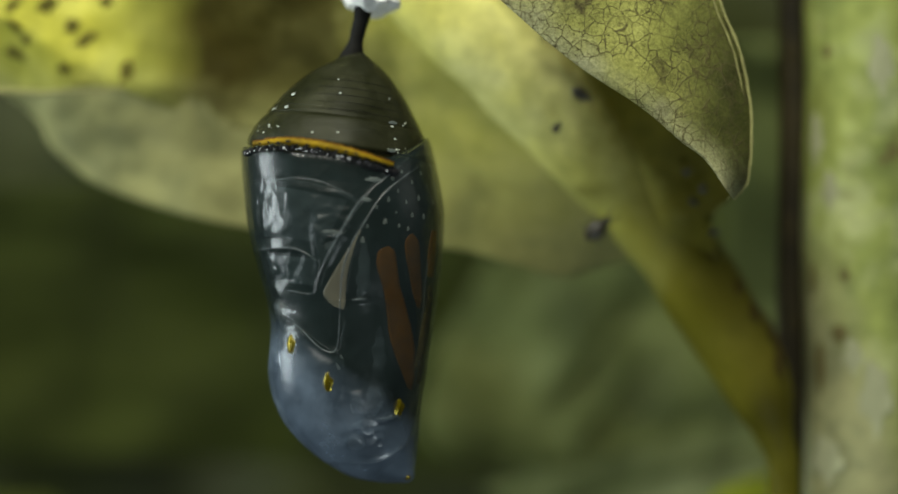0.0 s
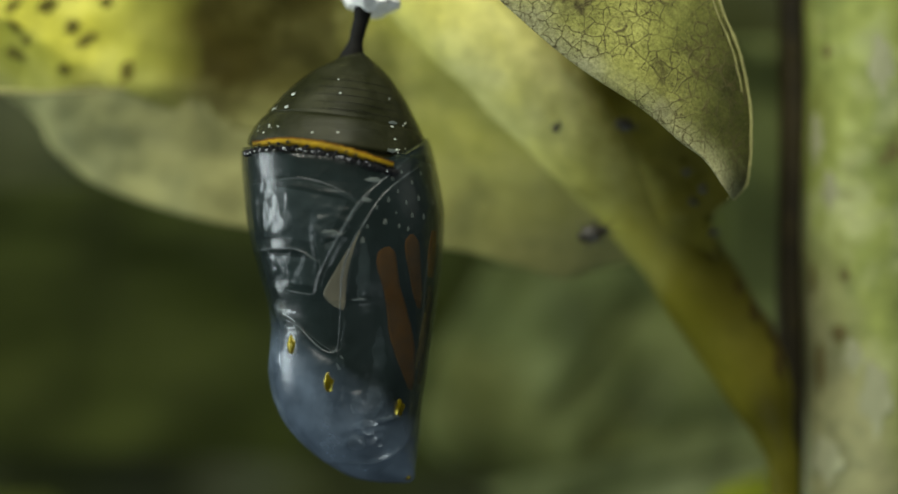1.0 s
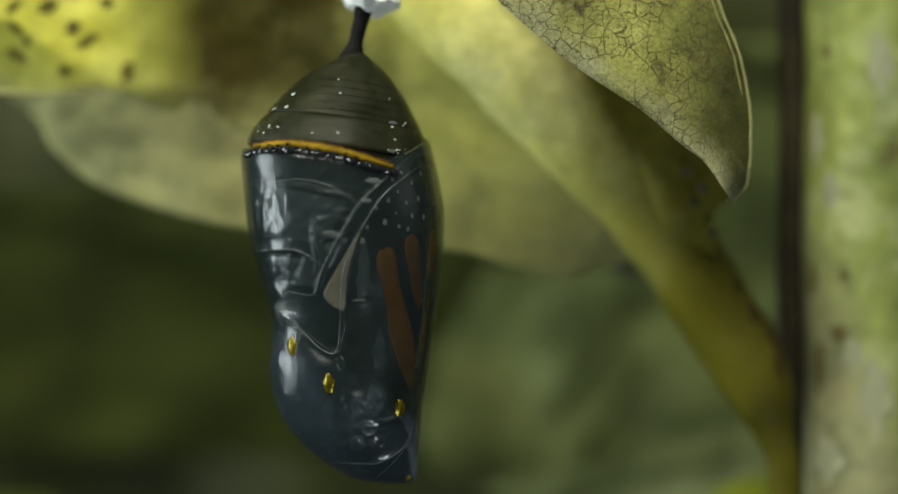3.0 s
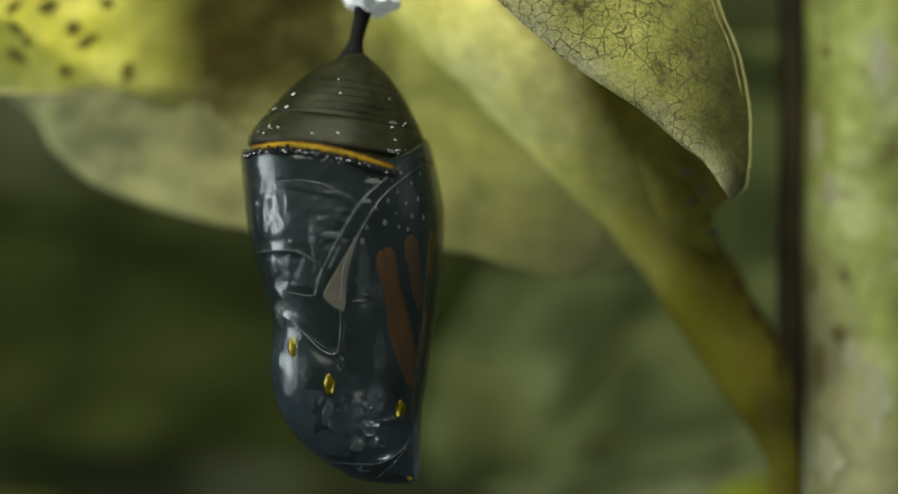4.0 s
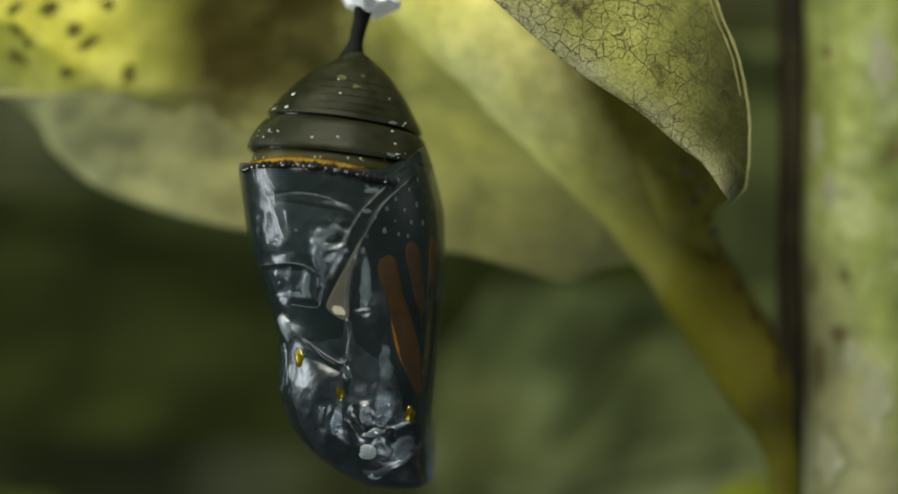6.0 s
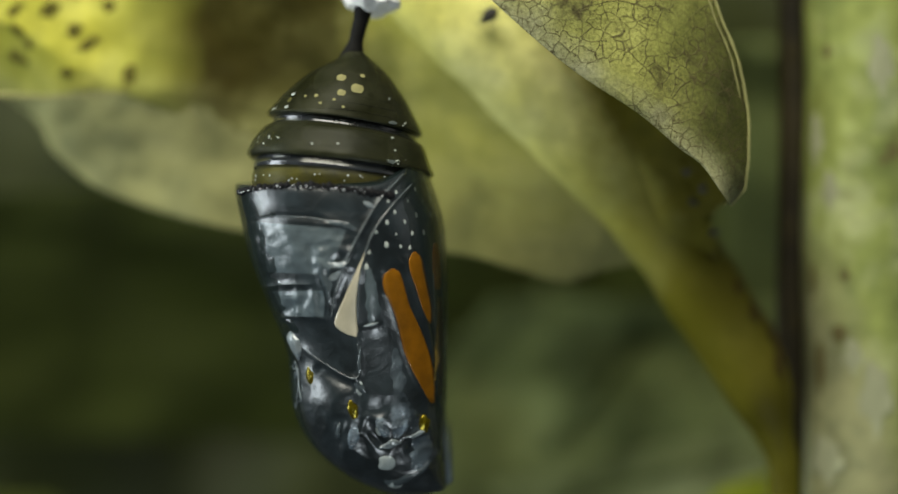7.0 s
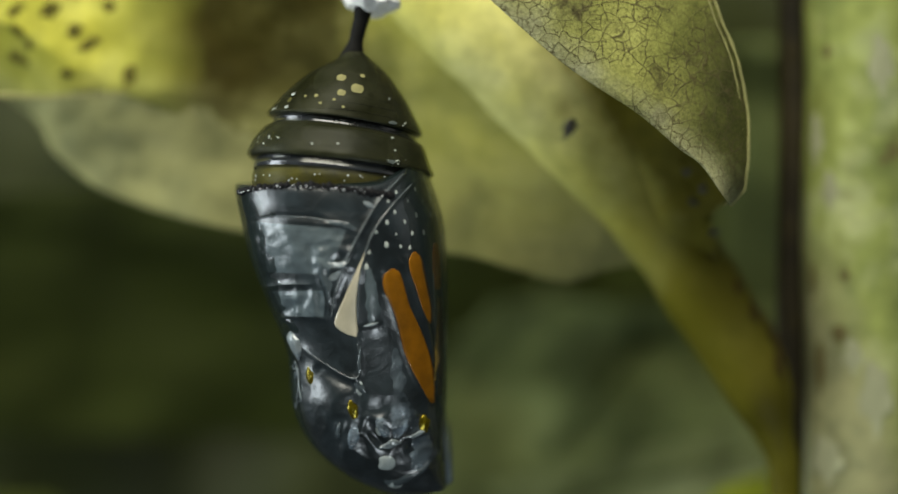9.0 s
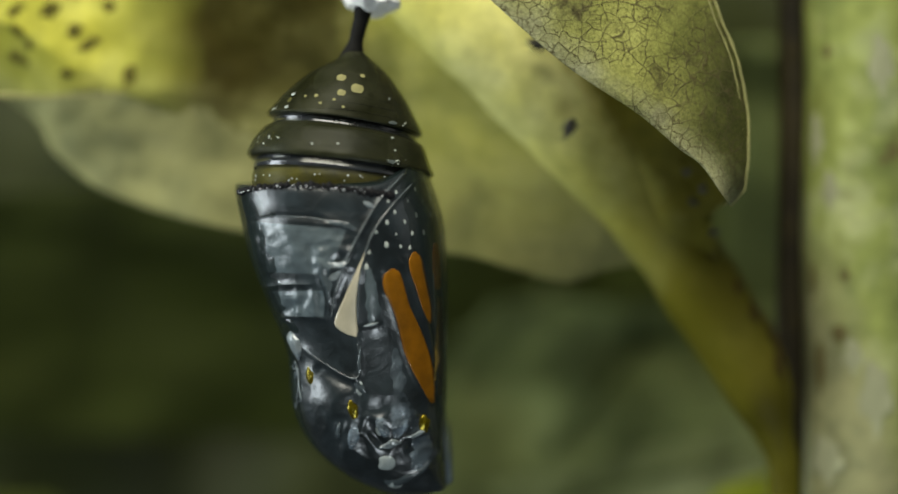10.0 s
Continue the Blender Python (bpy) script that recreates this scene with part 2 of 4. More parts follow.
# Zones mix the stalk's own olive with painted shade; the last is lobe shadow.
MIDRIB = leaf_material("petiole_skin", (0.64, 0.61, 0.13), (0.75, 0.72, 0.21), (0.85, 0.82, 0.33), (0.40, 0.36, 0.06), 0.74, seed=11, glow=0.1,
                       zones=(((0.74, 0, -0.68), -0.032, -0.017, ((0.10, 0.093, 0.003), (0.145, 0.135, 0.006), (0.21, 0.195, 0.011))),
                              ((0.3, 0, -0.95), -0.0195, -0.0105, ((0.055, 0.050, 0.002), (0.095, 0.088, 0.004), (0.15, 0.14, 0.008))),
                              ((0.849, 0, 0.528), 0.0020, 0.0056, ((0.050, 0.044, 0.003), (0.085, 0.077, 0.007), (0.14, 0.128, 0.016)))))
PALE_STEM = leaf_material("stem_skin", (0.145, 0.165, 0.042), (0.265, 0.31, 0.088), (0.49, 0.52, 0.28), (0.16, 0.13, 0.05), 0.60, seed=30, glow=0.1,
                          zones=(((-0.9, 0, -0.42), -0.0105, -0.0065, ((0.18, 0.18, 0.088), (0.28, 0.28, 0.14), (0.41, 0.41, 0.25))),), mottle=1.0)
DARK_STEM = leaf_material("bark", (0.008, 0.006, 0.003), (0.014, 0.011, 0.004), (0.028, 0.022, 0.009), (0.01, 0.008, 0.003), 0.6, seed=5, glow=0)
SILK = plain("white_silk", (0.80, 0.80, 0.76), 0.8, vary=0.2, scale=2500, bump=0.8, distance=0.0002)
CUTICLE = cuticle_material()
BODY = body_material()
ABDOMEN = abdomen_material("olive_black_abdomen", (0.011, 0.013, 0.006), (0.028, 0.031, 0.016), 0.85)
LIP = plain("glossy_lip", (0.030, 0.034, 0.038), 0.16, vary=0.6, scale=900, bump=0.5, coat=0.4, distance=0.0001)
LOW_RING = abdomen_material("olive_ring", (0.05, 0.046, 0.007), (0.12, 0.108, 0.018), 0.95)
MILK = milk_material()
BEAD = plain("black_bead", (0.008, 0.008, 0.009), 0.55, vary=0.4, bump=0.15)
LICHEN = plain("pale_lichen", (0.34, 0.35, 0.21), 0.85, vary=0.35, scale=900)
RUST = plain("rust_spots", (0.14, 0.12, 0.045), 0.8, vary=0.4, scale=1500)
SPARKLE = plain("white_glints", (0.85, 0.88, 0.88), 0.2, vary=0.1)
PALE_SPOT = plain("cream_spots", (0.25, 0.235, 0.10), 0.5, vary=0.3, scale=2500)
DULL_BLACK = plain("dull_black", (0.006, 0.006, 0.005), 0.75, vary=0.5, scale=2500, bump=0.6, distance=0.0001)
GOLD = plain("gold", (0.36, 0.28, 0.010), 0.24, 0.7, vary=0.9, scale=1500, bump=1.0, distance=0.0001)
GOLD_BAND = plain("gold_band", (0.27, 0.172, 0.003), 0.6, 0.0, vary=0.85, scale=1100, bump=0.8, distance=0.0001)
RUST_RIM = plain("rust_rim", (0.13, 0.055, 0.003), 0.6, vary=0.6, scale=1200, bump=0.4)
BAR = plain("grey_bar", (0.10, 0.118, 0.112), 0.6, vary=0.4, scale=1500)
ORANGE = plain("orange_scales", (0.25, 0.098, 0.003), 0.5, vary=0.55, scale=900, bump=0.3, coat=0.15)
TAN = plain("tan_scales", (0.10, 0.070, 0.016), 0.5, vary=0.5, scale=900)
BARK_SCAR = plain("bark_scar", (0.030, 0.024, 0.009), 0.8, vary=0.4, scale=1500)
CREAM = plain("cream_scales", (0.60, 0.54, 0.38), 0.45, vary=0.4, scale=700, coat=0.3)
WHITE = plain("white_scales", (0.42, 0.46, 0.42), 0.4, vary=0.25, scale=2500, coat=0.3)
# Pale base colours of these folds and plates carry painted glints and sheen.
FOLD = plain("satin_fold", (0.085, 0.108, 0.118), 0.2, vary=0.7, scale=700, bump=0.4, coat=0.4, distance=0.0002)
SILVER = plain("silver_glints", (0.27, 0.315, 0.33), 0.2, vary=0.7, scale=800, bump=0.5, coat=0.5, distance=0.0002)
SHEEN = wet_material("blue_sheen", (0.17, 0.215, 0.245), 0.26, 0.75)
WET_SILVER = wet_material("wet_silver_glints", (0.36, 0.45, 0.52), 0.36, 0.64)
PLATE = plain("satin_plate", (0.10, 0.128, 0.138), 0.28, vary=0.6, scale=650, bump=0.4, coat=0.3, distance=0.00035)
SUTURE = plain("grey_suture", (0.11, 0.13, 0.135), 0.25, vary=0.6, scale=1500)
APHID = plain("aphid_skin", (0.025, 0.022, 0.012), 0.4, vary=0.4, scale=3500)
DARK_SPOT = plain("leaf_mould", (0.13, 0.115, 0.02), 0.8, vary=0.5, scale=1800)


def blob_mesh(name, material, wobble=0.2, seed=0.0, detail=2):
    bm = bmesh.new()
    bmesh.ops.create_icosphere(bm, subdivisions=detail, radius=1.0)
    for v in bm.verts:
        v.co *= (1 + wobble * noise.noise(v.co * 1.6 + Vector((seed, 0, 0)))) * 10 / 28000
    me = bpy.data.meshes.new(name)
    bm.to_mesh(me)
    bm.free()
    me.materials.append(material)
    me.shade_smooth()
    return me


def stain_on(name, me, blade, x, y, w, h, angle=0.0):
    """A flat blotch sunk into the front of a leaf blade."""
    bpy.context.view_layer.update()
    base = blade.matrix_world.translation
    tree = BVHTree.FromPolygons([v.co for v in blade.data.vertices], [p.vertices for p in blade.data.polygons])
    eye = Vector((0, -EYE_MM / 1000, 0)) - base
    hit, normal, _, _ = tree.ray_cast(eye, (at(x, y, 0) - base - eye).normalized())
    if hit is None:
        return
    if normal.y > 0:
        normal = -normal
    m = Matrix.Translation(hit) @ normal.to_track_quat("Y", "Z").to_matrix().to_4x4() @ pose(0, 0, 0, 0, angle, 0)
    shared(name, me, blade, m @ Matrix.Diagonal((w / 9.3, 0.34, h / 9.3, 1)))


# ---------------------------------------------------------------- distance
# Added flat sheet; its near-black colour stands in for deep shade between leaves.
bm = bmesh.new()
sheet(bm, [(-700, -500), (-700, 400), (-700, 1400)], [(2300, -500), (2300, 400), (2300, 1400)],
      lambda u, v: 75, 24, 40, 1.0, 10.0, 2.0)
DIM = leaf_material("near_black_sheet", (0.010, 0.013, 0.003), (0.020, 0.025, 0.006), (0.04, 0.047, 0.012), (0.008, 0.009, 0.003), 0.7, seed=0, scale=0.3, glow=0)
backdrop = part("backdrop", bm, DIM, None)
tagged(backdrop, "flat near-black sheet far behind the leaves", "foliage", kind="structure")


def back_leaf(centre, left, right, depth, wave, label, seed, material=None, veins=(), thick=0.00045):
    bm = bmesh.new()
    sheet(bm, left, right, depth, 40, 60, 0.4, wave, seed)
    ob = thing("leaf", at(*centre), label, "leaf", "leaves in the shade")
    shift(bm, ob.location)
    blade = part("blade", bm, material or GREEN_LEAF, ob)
    bpy.context.view_layer.update()
    tree = BVHTree.FromPolygons([v.co for v in blade.data.vertices], [p.vertices for p in blade.data.polygons])
    eye = Vector((0, -EYE_MM / 1000, 0)) - ob.location
    for curve in veins:
        hits = [tree.ray_cast(eye, (at(x, y, 0) - ob.location - eye).normalized())[0] for x, y in spline(curve, 24)]
        hits = [h for h in hits if h is not None]
        if len(hits) > 4:
            bm = bmesh.new()
            tube(bm, hits, [thick * (1 - 0.6 * i / len(hits)) for i in range(len(hits))], 8)
            part("vein", bm, GREY_GREEN_LEAF, ob, "pale leaf vein")
    return ob


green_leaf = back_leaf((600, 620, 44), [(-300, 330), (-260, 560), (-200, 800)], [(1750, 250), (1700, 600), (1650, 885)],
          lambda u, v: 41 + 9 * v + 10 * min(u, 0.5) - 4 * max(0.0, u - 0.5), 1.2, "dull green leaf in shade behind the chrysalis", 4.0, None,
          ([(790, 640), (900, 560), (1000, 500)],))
dimming_leaf = back_leaf((1200, 680, 37), [(860, 425), (760, 610), (740, 730), (770, 800)], [(1500, 440), (1500, 600), (1500, 680), (1500, 980)],
          lambda u, v: 44 + 4 * v - 13 * v * v, 2.2, "pale green leaf below the petiole", 8.0, GREY_GREEN_LEAF,
          ([(860, 850), (1060, 800), (1340, 740)], [(1000, 780), (1080, 660), (1180, 540)], [(1120, 790), (1200, 700), (1260, 640)], [(930, 700), (1010, 620), (1080, 520)]), 0.0009)
back_leaf((0, 900, 34), [(-300, 858), (-200, 890), (-100, 990)], [(90, 862), (150, 910), (190, 990)],
          lambda u, v: 36 - 4 * v, 1.0, "grey-green leaf edge in shade low down", 12.0, None, ([(-180, 900), (0, 905), (130, 930)],))
back_leaf((1380, 280, 33), [(1270, 70), (1262, 250), (1250, 540)], [(1500, 70), (1500, 250), (1500, 540)],
          lambda u, v: 36 + 9 * v, 1.0, "grey-green leaf seen between the stems", 16.0, GREY_GREEN_LEAF, ([(1340, 80), (1334, 250), (1342, 530)],))
# Added leaf; its paler colour stands in for a lit streak.
back_leaf((1150, 870, 32), [(840, 850), (880, 880), (950, 960)], [(1420, 712), (1420, 790), (1420, 960)],
          lambda u, v: 34 - 6 * v, 0.8, "pale green leaf edge, painted lighter, below the stalk", 27.0,
          leaf_material("light_streak_leaf", (0.13, 0.155, 0.055), (0.21, 0.24, 0.10), (0.30, 0.33, 0.155), (0.08, 0.09, 0.03), 0.66, seed=6, scale=0.7, mottle=1.0), ([(960, 880), (1150, 830), (1400, 760)],))
back_leaf((1300, 880, 24), [(1240, 872), (1258, 854), (1340, 826)], [(1230, 960), (1290, 960), (1360, 960)],
          lambda u, v: 24 - 2 * v, 0.4, "bright yellow-green leaf tip below the stalk", 21.0,
          leaf_material("fresh_leaf", (0.22, 0.25, 0.012), (0.32, 0.36, 0.02), (0.42, 0.46, 0.04), (0.16, 0.15, 0.01), 0.7, seed=2))

# ---------------------------------------------------------------- the leaf that carries the chrysalis
milkweed_leaf = thing("leaf", at(1372, 960, 10), "yellowing milkweed leaf folded over the hanging chrysalis", "leaf")
ORIGIN = milkweed_leaf.location.copy()


def toward_midrib(x, y, d):
    """The blade rises to meet the midrib, which runs from upper left to lower right, and passes behind it."""
    off, along = -0.677 * (x - 745) + 0.736 * y, 0.736 * (x - 745) + 0.677 * y
    front = 5.0 + 2.8 * min(along, 499) / 499 + max(0.0, along - 499) * 2.5 / 176
    if off < 0:
        return front + 0.8 - 0.1 * off
    w = max(0.0, min(1.0, (350 - off) / 220))
    w = w * w * (3 - 2 * w)
    return d * (1 - w) + (front + 0.8 + 0.013 * off) * w


def blade_depth(u, v):
    return 9.3 + v + 7 * max(0.0, (u - 0.6) / 0.4) * max(0.0, (0.6 - v) / 0.6)


bm = bmesh.new()
edge = [(-180, 40), (40, 185), (95, 262), (200, 336), (430, 398), (780, 434), (900, 464), (985, 484), (1060, 462), (1140, 450)]
sheet(bm, [(x, -160 if x < 900 else -160 + (x - 900) * 1.5) for x, y in edge], edge,
      blade_depth, 120, 80, 0.4, 0.7, 1.0, toward_midrib)
shift(bm, ORIGIN)
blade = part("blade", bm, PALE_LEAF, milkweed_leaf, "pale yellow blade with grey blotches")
way = spline([(560, -160, 7, 80), (745, 0, 8, 84), (880, 110, 8.5, 92), (1010, 225, 9.5, 100), (1110, 340, 10.6, 92), (1175, 425, 10.8, 78), (1215, 490, 10.6, 76),
              (1262, 565, 10.4, 74), (1303, 632, 10.2, 70), (1330, 690, 10, 62), (1352, 755, 10, 38), (1369, 820, 10, 29), (1372, 960, 10, 27)], 90)
bm = bmesh.new()
tube(bm, [at(x, y, d) for x, y, d, r in way], [r / 28000 * (1 + 0.04 * noise.noise((x / 60, y / 60, 3))) for x, y, d, r in way], 28)
shift(bm, ORIGIN)
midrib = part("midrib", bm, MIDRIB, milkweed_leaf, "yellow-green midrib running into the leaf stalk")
# Brown patches paint the shadow on the stalk's right side, at the node.
node_shade = blob_mesh("leaf_scar", plain("node_shade_brown", (0.055, 0.042, 0.008), 0.8, vary=0.5, scale=900), 0.5, 3.0, 3)
for x, y, w, h in ((1345, 575, 22, 34), (1318, 545, 16, 22), (1362, 625, 18, 40), (1290, 500, 10, 16), (1245, 440, 12, 18), (1225, 400, 14, 10)):
    stain_on("leaf_scar", node_shade, midrib, x, y, w, h, -25)
bm = bmesh.new()
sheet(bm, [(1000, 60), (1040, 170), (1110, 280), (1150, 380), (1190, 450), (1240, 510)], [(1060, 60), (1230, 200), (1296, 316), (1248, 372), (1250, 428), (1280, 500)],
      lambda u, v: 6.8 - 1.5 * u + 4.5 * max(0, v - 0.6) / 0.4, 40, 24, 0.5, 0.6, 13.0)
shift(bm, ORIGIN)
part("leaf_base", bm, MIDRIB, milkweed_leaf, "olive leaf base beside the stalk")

left = [(660, -210), (760, -110), (880, 5), (1000, 108), (1120, 188), (1188, 246), (1230, 278), (1266, 328)]
right = [(1160, -210), (1215, -110), (1260, 10), (1295, 100), (1311, 190), (1312, 258), (1309, 290), (1303, 322), (1280, 348)]
lobe_depth = lambda u, v: -3.8 + 1.5 * (1 - v) + (1.0 + 2.6 * v) * u * u - 0.8 * math.sin(math.pi * u) * (1 - v)
bm = bmesh.new()
sheet(bm, left, right, lobe_depth, 90, 90, 0.35, 0.5, 3.0)
shift(bm, ORIGIN)
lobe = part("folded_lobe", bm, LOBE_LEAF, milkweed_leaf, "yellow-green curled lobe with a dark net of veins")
RIM = plain("leaf_rim", (0.29, 0.28, 0.11), 0.5, vary=0.4, scale=1800, bump=0.6, distance=0.0001)
for curve, u, r in ((right, 1.0, 2.8), ([(x - 11, y) for x, y in right], 0.985, 1.7)):
    c = spline(curve, 60)
    bm = bmesh.new()
    tube(bm, [at(x + 1.5 * noise.noise((i * 0.4, 0, u)), y, lobe_depth(u, i / 59) - 0.1) for i, (x, y) in enumerate(c)],
         [r / 28000 * (1 + 0.4 * noise.noise((i * 0.5, u, 7))) for i in range(60)], 8)
    shift(bm, ORIGIN)
    part("margin", bm, RIM, lobe, "pale thickened leaf edge")

# ---------------------------------------------------------------- neighbouring leaves and stems
def over_blade(x, y, d):
    """The spotted leaf lies close over the pale blade behind it."""
    v = float(np.interp(x, [p[0] for p in edge], np.linspace(0, 1, len(edge))))
    low = float(np.interp(x, [p[0] for p in edge], [p[1] for p in edge]))
    d = blade_depth((y + 160) / (low + 160), v) + 0.7 * noise.noise((x / 160 + 1, y / 160, 1)) + 0.175 * noise.noise((x / 50 + 1, y / 50, 10))
    return toward_midrib(x, y, d) - 0.4 + 0.19 * max(0.0, min(1.0, (x - 200) / 130)) + 0.6 * max(0.0, min(1.0, (x - 630) / 80))


spotted_leaf = thing("leaf", at(-100, 0, 10), "bright yellow leaf with dark mould spots", "leaf")
bm = bmesh.new()
sheet(bm, [(-220, -220), (60, -220), (200, -220), (400, -220), (780, -220)], [(-220, 146), (60, 158), (190, 152), (400, 222), (715, 250)],
      lambda u, v: 9.0, 80, 60, 0.07, 0.2, 5.0, over_blade)
shift(bm, spotted_leaf.location)
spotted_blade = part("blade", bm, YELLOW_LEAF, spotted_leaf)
bm = bmesh.new()
tube(bm, [at(x, y + 3 * noise.noise((x / 30, 1, 8)), d) for x, y, d in spline([(-220, 148, 9.4), (-60, 156, 9.4), (60, 160, 9.2), (130, 158, 8.9), (220, 154, 9.0)], 40)],
     [0.0002 * (1 - 0.6 * abs(i - 14) / 26) for i in range(40)], 10)
shift(bm, spotted_leaf.location)
part("margin", bm, RIM, spotted_leaf, "pale thickened leaf edge")
mould = blob_mesh("mould_spot", DARK_SPOT, 0.6, 2.0, 3)
for x, y, w, h, a in ((25, 45, 9, 18, 20), (45, 68, 8, 14, -30), (22, 90, 14, 14, 0), (40, 100, 9, 9, 0), (112, 119, 11, 11, 0), (221, 122, 10, 20, -15), (125, 45, 11, 16, -50),
                      (150, 68, 8, 24, -60), (82, 8, 16, 14, 30), (185, 2, 11, 12, 0), (20, 10, 14, 9, 40)):
    stain_on("mould_spot", mould, spotted_blade, x, y, w, h, a)

stem = thing("plant_stem", at(1508, 1150, 9), "thick pale green stem with whitish blotches", "stem")
bm = bmesh.new()
tube(bm, [at(1510, y, 12.5) + Vector((0.00012 * math.sin(y / 90), 0, 0)) for y in range(-200, 1151, 30)], 114 / 28000, 32)
shift(bm, stem.location)
part("stalk", bm, PALE_STEM, stem)
pale_stalk = stem.children[0]
lichen = blob_mesh("lichen", LICHEN, 0.5, 2.5, 3)
rust = blob_mesh("rust_spot", RUST, 0.5, 7.5, 3)
for x, y, w, h in ((1426, 240, 16, 46), (1530, 690, 26, 60), (1445, 800, 34, 40), (1490, 620, 16, 30), (1540, 110, 20, 50), (1450, 330, 14, 34)):
    stain_on("lichen", lichen, pale_stalk, x, y, w, h)
for x, y, w, h in ((1420, 490, 9, 26), (1466, 582, 12, 14), (1432, 640, 12, 40), (1445, 90, 8, 12), (1475, 480, 8, 10)):
    stain_on("rust_spot", rust, pale_stalk, x, y, w, h)
dark_stem = thing("plant_stem", at(1392, 1150, 17), "thin dark brown stem beside the pale one", "stem")
bm = bmesh.new()
tube(bm, [at(1385 + 3 * math.sin(y / 120), y, 13.8) for y in range(-200, 1151, 30)], 29 / 28000, 16)
shift(bm, dark_stem.location)
dark_stalk = part("stalk", bm, DARK_STEM, dark_stem)
scar = blob_mesh("bark_scar", BARK_SCAR, 0.5, 7.5, 3)
for x, y, w, h in ((1383, 90, 7, 20), (1392, 250, 8, 14), (1380, 395, 7, 24), (1390, 560, 9, 16), (1384, 700, 8, 22), (1394, 800, 7, 12)):
    stain_on("bark_scar", scar, dark_stalk, x, y, w, h)

# silk pad
silk = thing("silk_pad", at(648, 3, 1.5), "white silk pad spun on the midrib", "silk pad")
bm = bmesh.new()
bmesh.ops.create_icosphere(bm, subdivisions=4, radius=1.0)
for v in bm.verts:
    k = 1 + 0.25 * noise.noise(v.co * 2.5)
    v.co = Vector((v.co.x * 46 * k, v.co.y * 90 * k, v.co.z * 26 * k)) / 28000
    v.co.x += 0.0004 * (1 if v.co.z < 0 else -1) * 0.3
part("pad", bm, SILK, silk)

# ---------------------------------------------------------------- chrysalis
TOP = at(632, 25, 0)
chrysalis = thing("chrysalis", TOP, "glossy dark butterfly chrysalis hanging from a silk pad", "chrysalis")


def here(x, y, depth=0.0):
    return at(x, y, 0) - TOP + Vector((0, depth / 1000, 0))


# how the lower case swings as the abdomen stretches: its shoulder goes from one place to the other and it turns
HINGE, HINGE_END, SWING = here(424, 265), here(412, 327), -7.5


def swing(f, push=0.0, nod=0.0):
    """f: share of the swing; push: millimetres towards the front; nod: degrees by which the lower end comes forward."""
    turn = Matrix.Rotation(radians(SWING * f), 4, "Y") @ Matrix.Rotation(radians(5.0 * f - nod), 4, "X")
    return Matrix.Translation(HINGE.lerp(HINGE_END, f) + Vector((-0.12 * max(0.0, nod), -push, 0)) / 1000) @ turn @ Matrix.Translation(-HINGE)


SWUNG = swing(1.0, 0.5, 0.25)
SWUNG_BACK = SWUNG.inverted()


def case_rings(shrink=1.0, sides=64, rows=80, wrinkle=0.0):
    """Cross-sections of the wing case: y, left, right, slope, lift of the front, depth over width."""
    sections = spline([(280, 425, 766, 42, 6, 0.92), (292, 422, 771, 38, 6, 0.94), (330, 425, 775, 28, 6, 0.96), (400, 433, 775, 14, 4, 0.98), (470, 451, 770, 4, 0, 0.98),
                       (530, 468, 763, 0, 0, 0.96), (565, 474, 758, 0, 0, 0.96), (600, 473, 753, 0, 0, 0.94), (650, 470, 746, 0, 0, 0.92), (700, 480, 738, 0, 0, 0.90), (745, 503, 732, 0, 0, 0.88),
                       (785, 540, 728, 0, 0, 0.84), (815, 582, 724, 0, 0, 0.76), (834, 620, 722, 0, 0, 0.62), (842, 660, 714, 0, 0, 0.4)], rows)
    rings = []
    for y, l, r, slope, lift, deep in sections:
        c, h = (l + r) / 2, (r - l) / 2 * shrink
        ring = []
        for a in np.linspace(0, 2 * math.pi, sides, endpoint=False):
            ca, sa = math.cos(a), math.sin(a)
            k = 1.0
            if wrinkle:
                p = Vector((ca * 4.2, sa * 4.2, y / 34.0))
                fold = 1 - abs(noise.noise(p)) * 2.2
                fine = noise.noise(p * 2.7)
                head = math.exp(-((y - 735) / 48.0) ** 2) * (0.5 + 0.5 * max(-0.9, min(1, 4 * ca + 1.2)))
                breast = math.exp(-((y - 405) / 55.0) ** 2) * math.exp(-((ca + 0.12) / 0.3) ** 2)
                k += wrinkle * ((0.25 + 3.0 * breast) * (max(fold, -0.5) + 0.35 * fine) + 2.0 * head * (1 - 2.4 * abs(noise.noise(p * 1.1 + Vector((3, 1, 7))))))
            wing = max(0.0, (ca - 0.3) / 0.7) ** 2 * max(0.0, min(1.0, (350 - y) / 70))
            k *= 1 - 0.11 * wing
            ex = abs(ca) ** 0.92 * (1 if ca > 0 else -1)
            ey = abs(sa) ** 0.92 * (1 if sa > 0 else -1)
            ring.append(here(c + h * k * ex, y + slope * ca * 0.5 + lift * sa - 60 * wing, h * k * ey * deep / 28.0))
        rings.append(ring)
    return rings


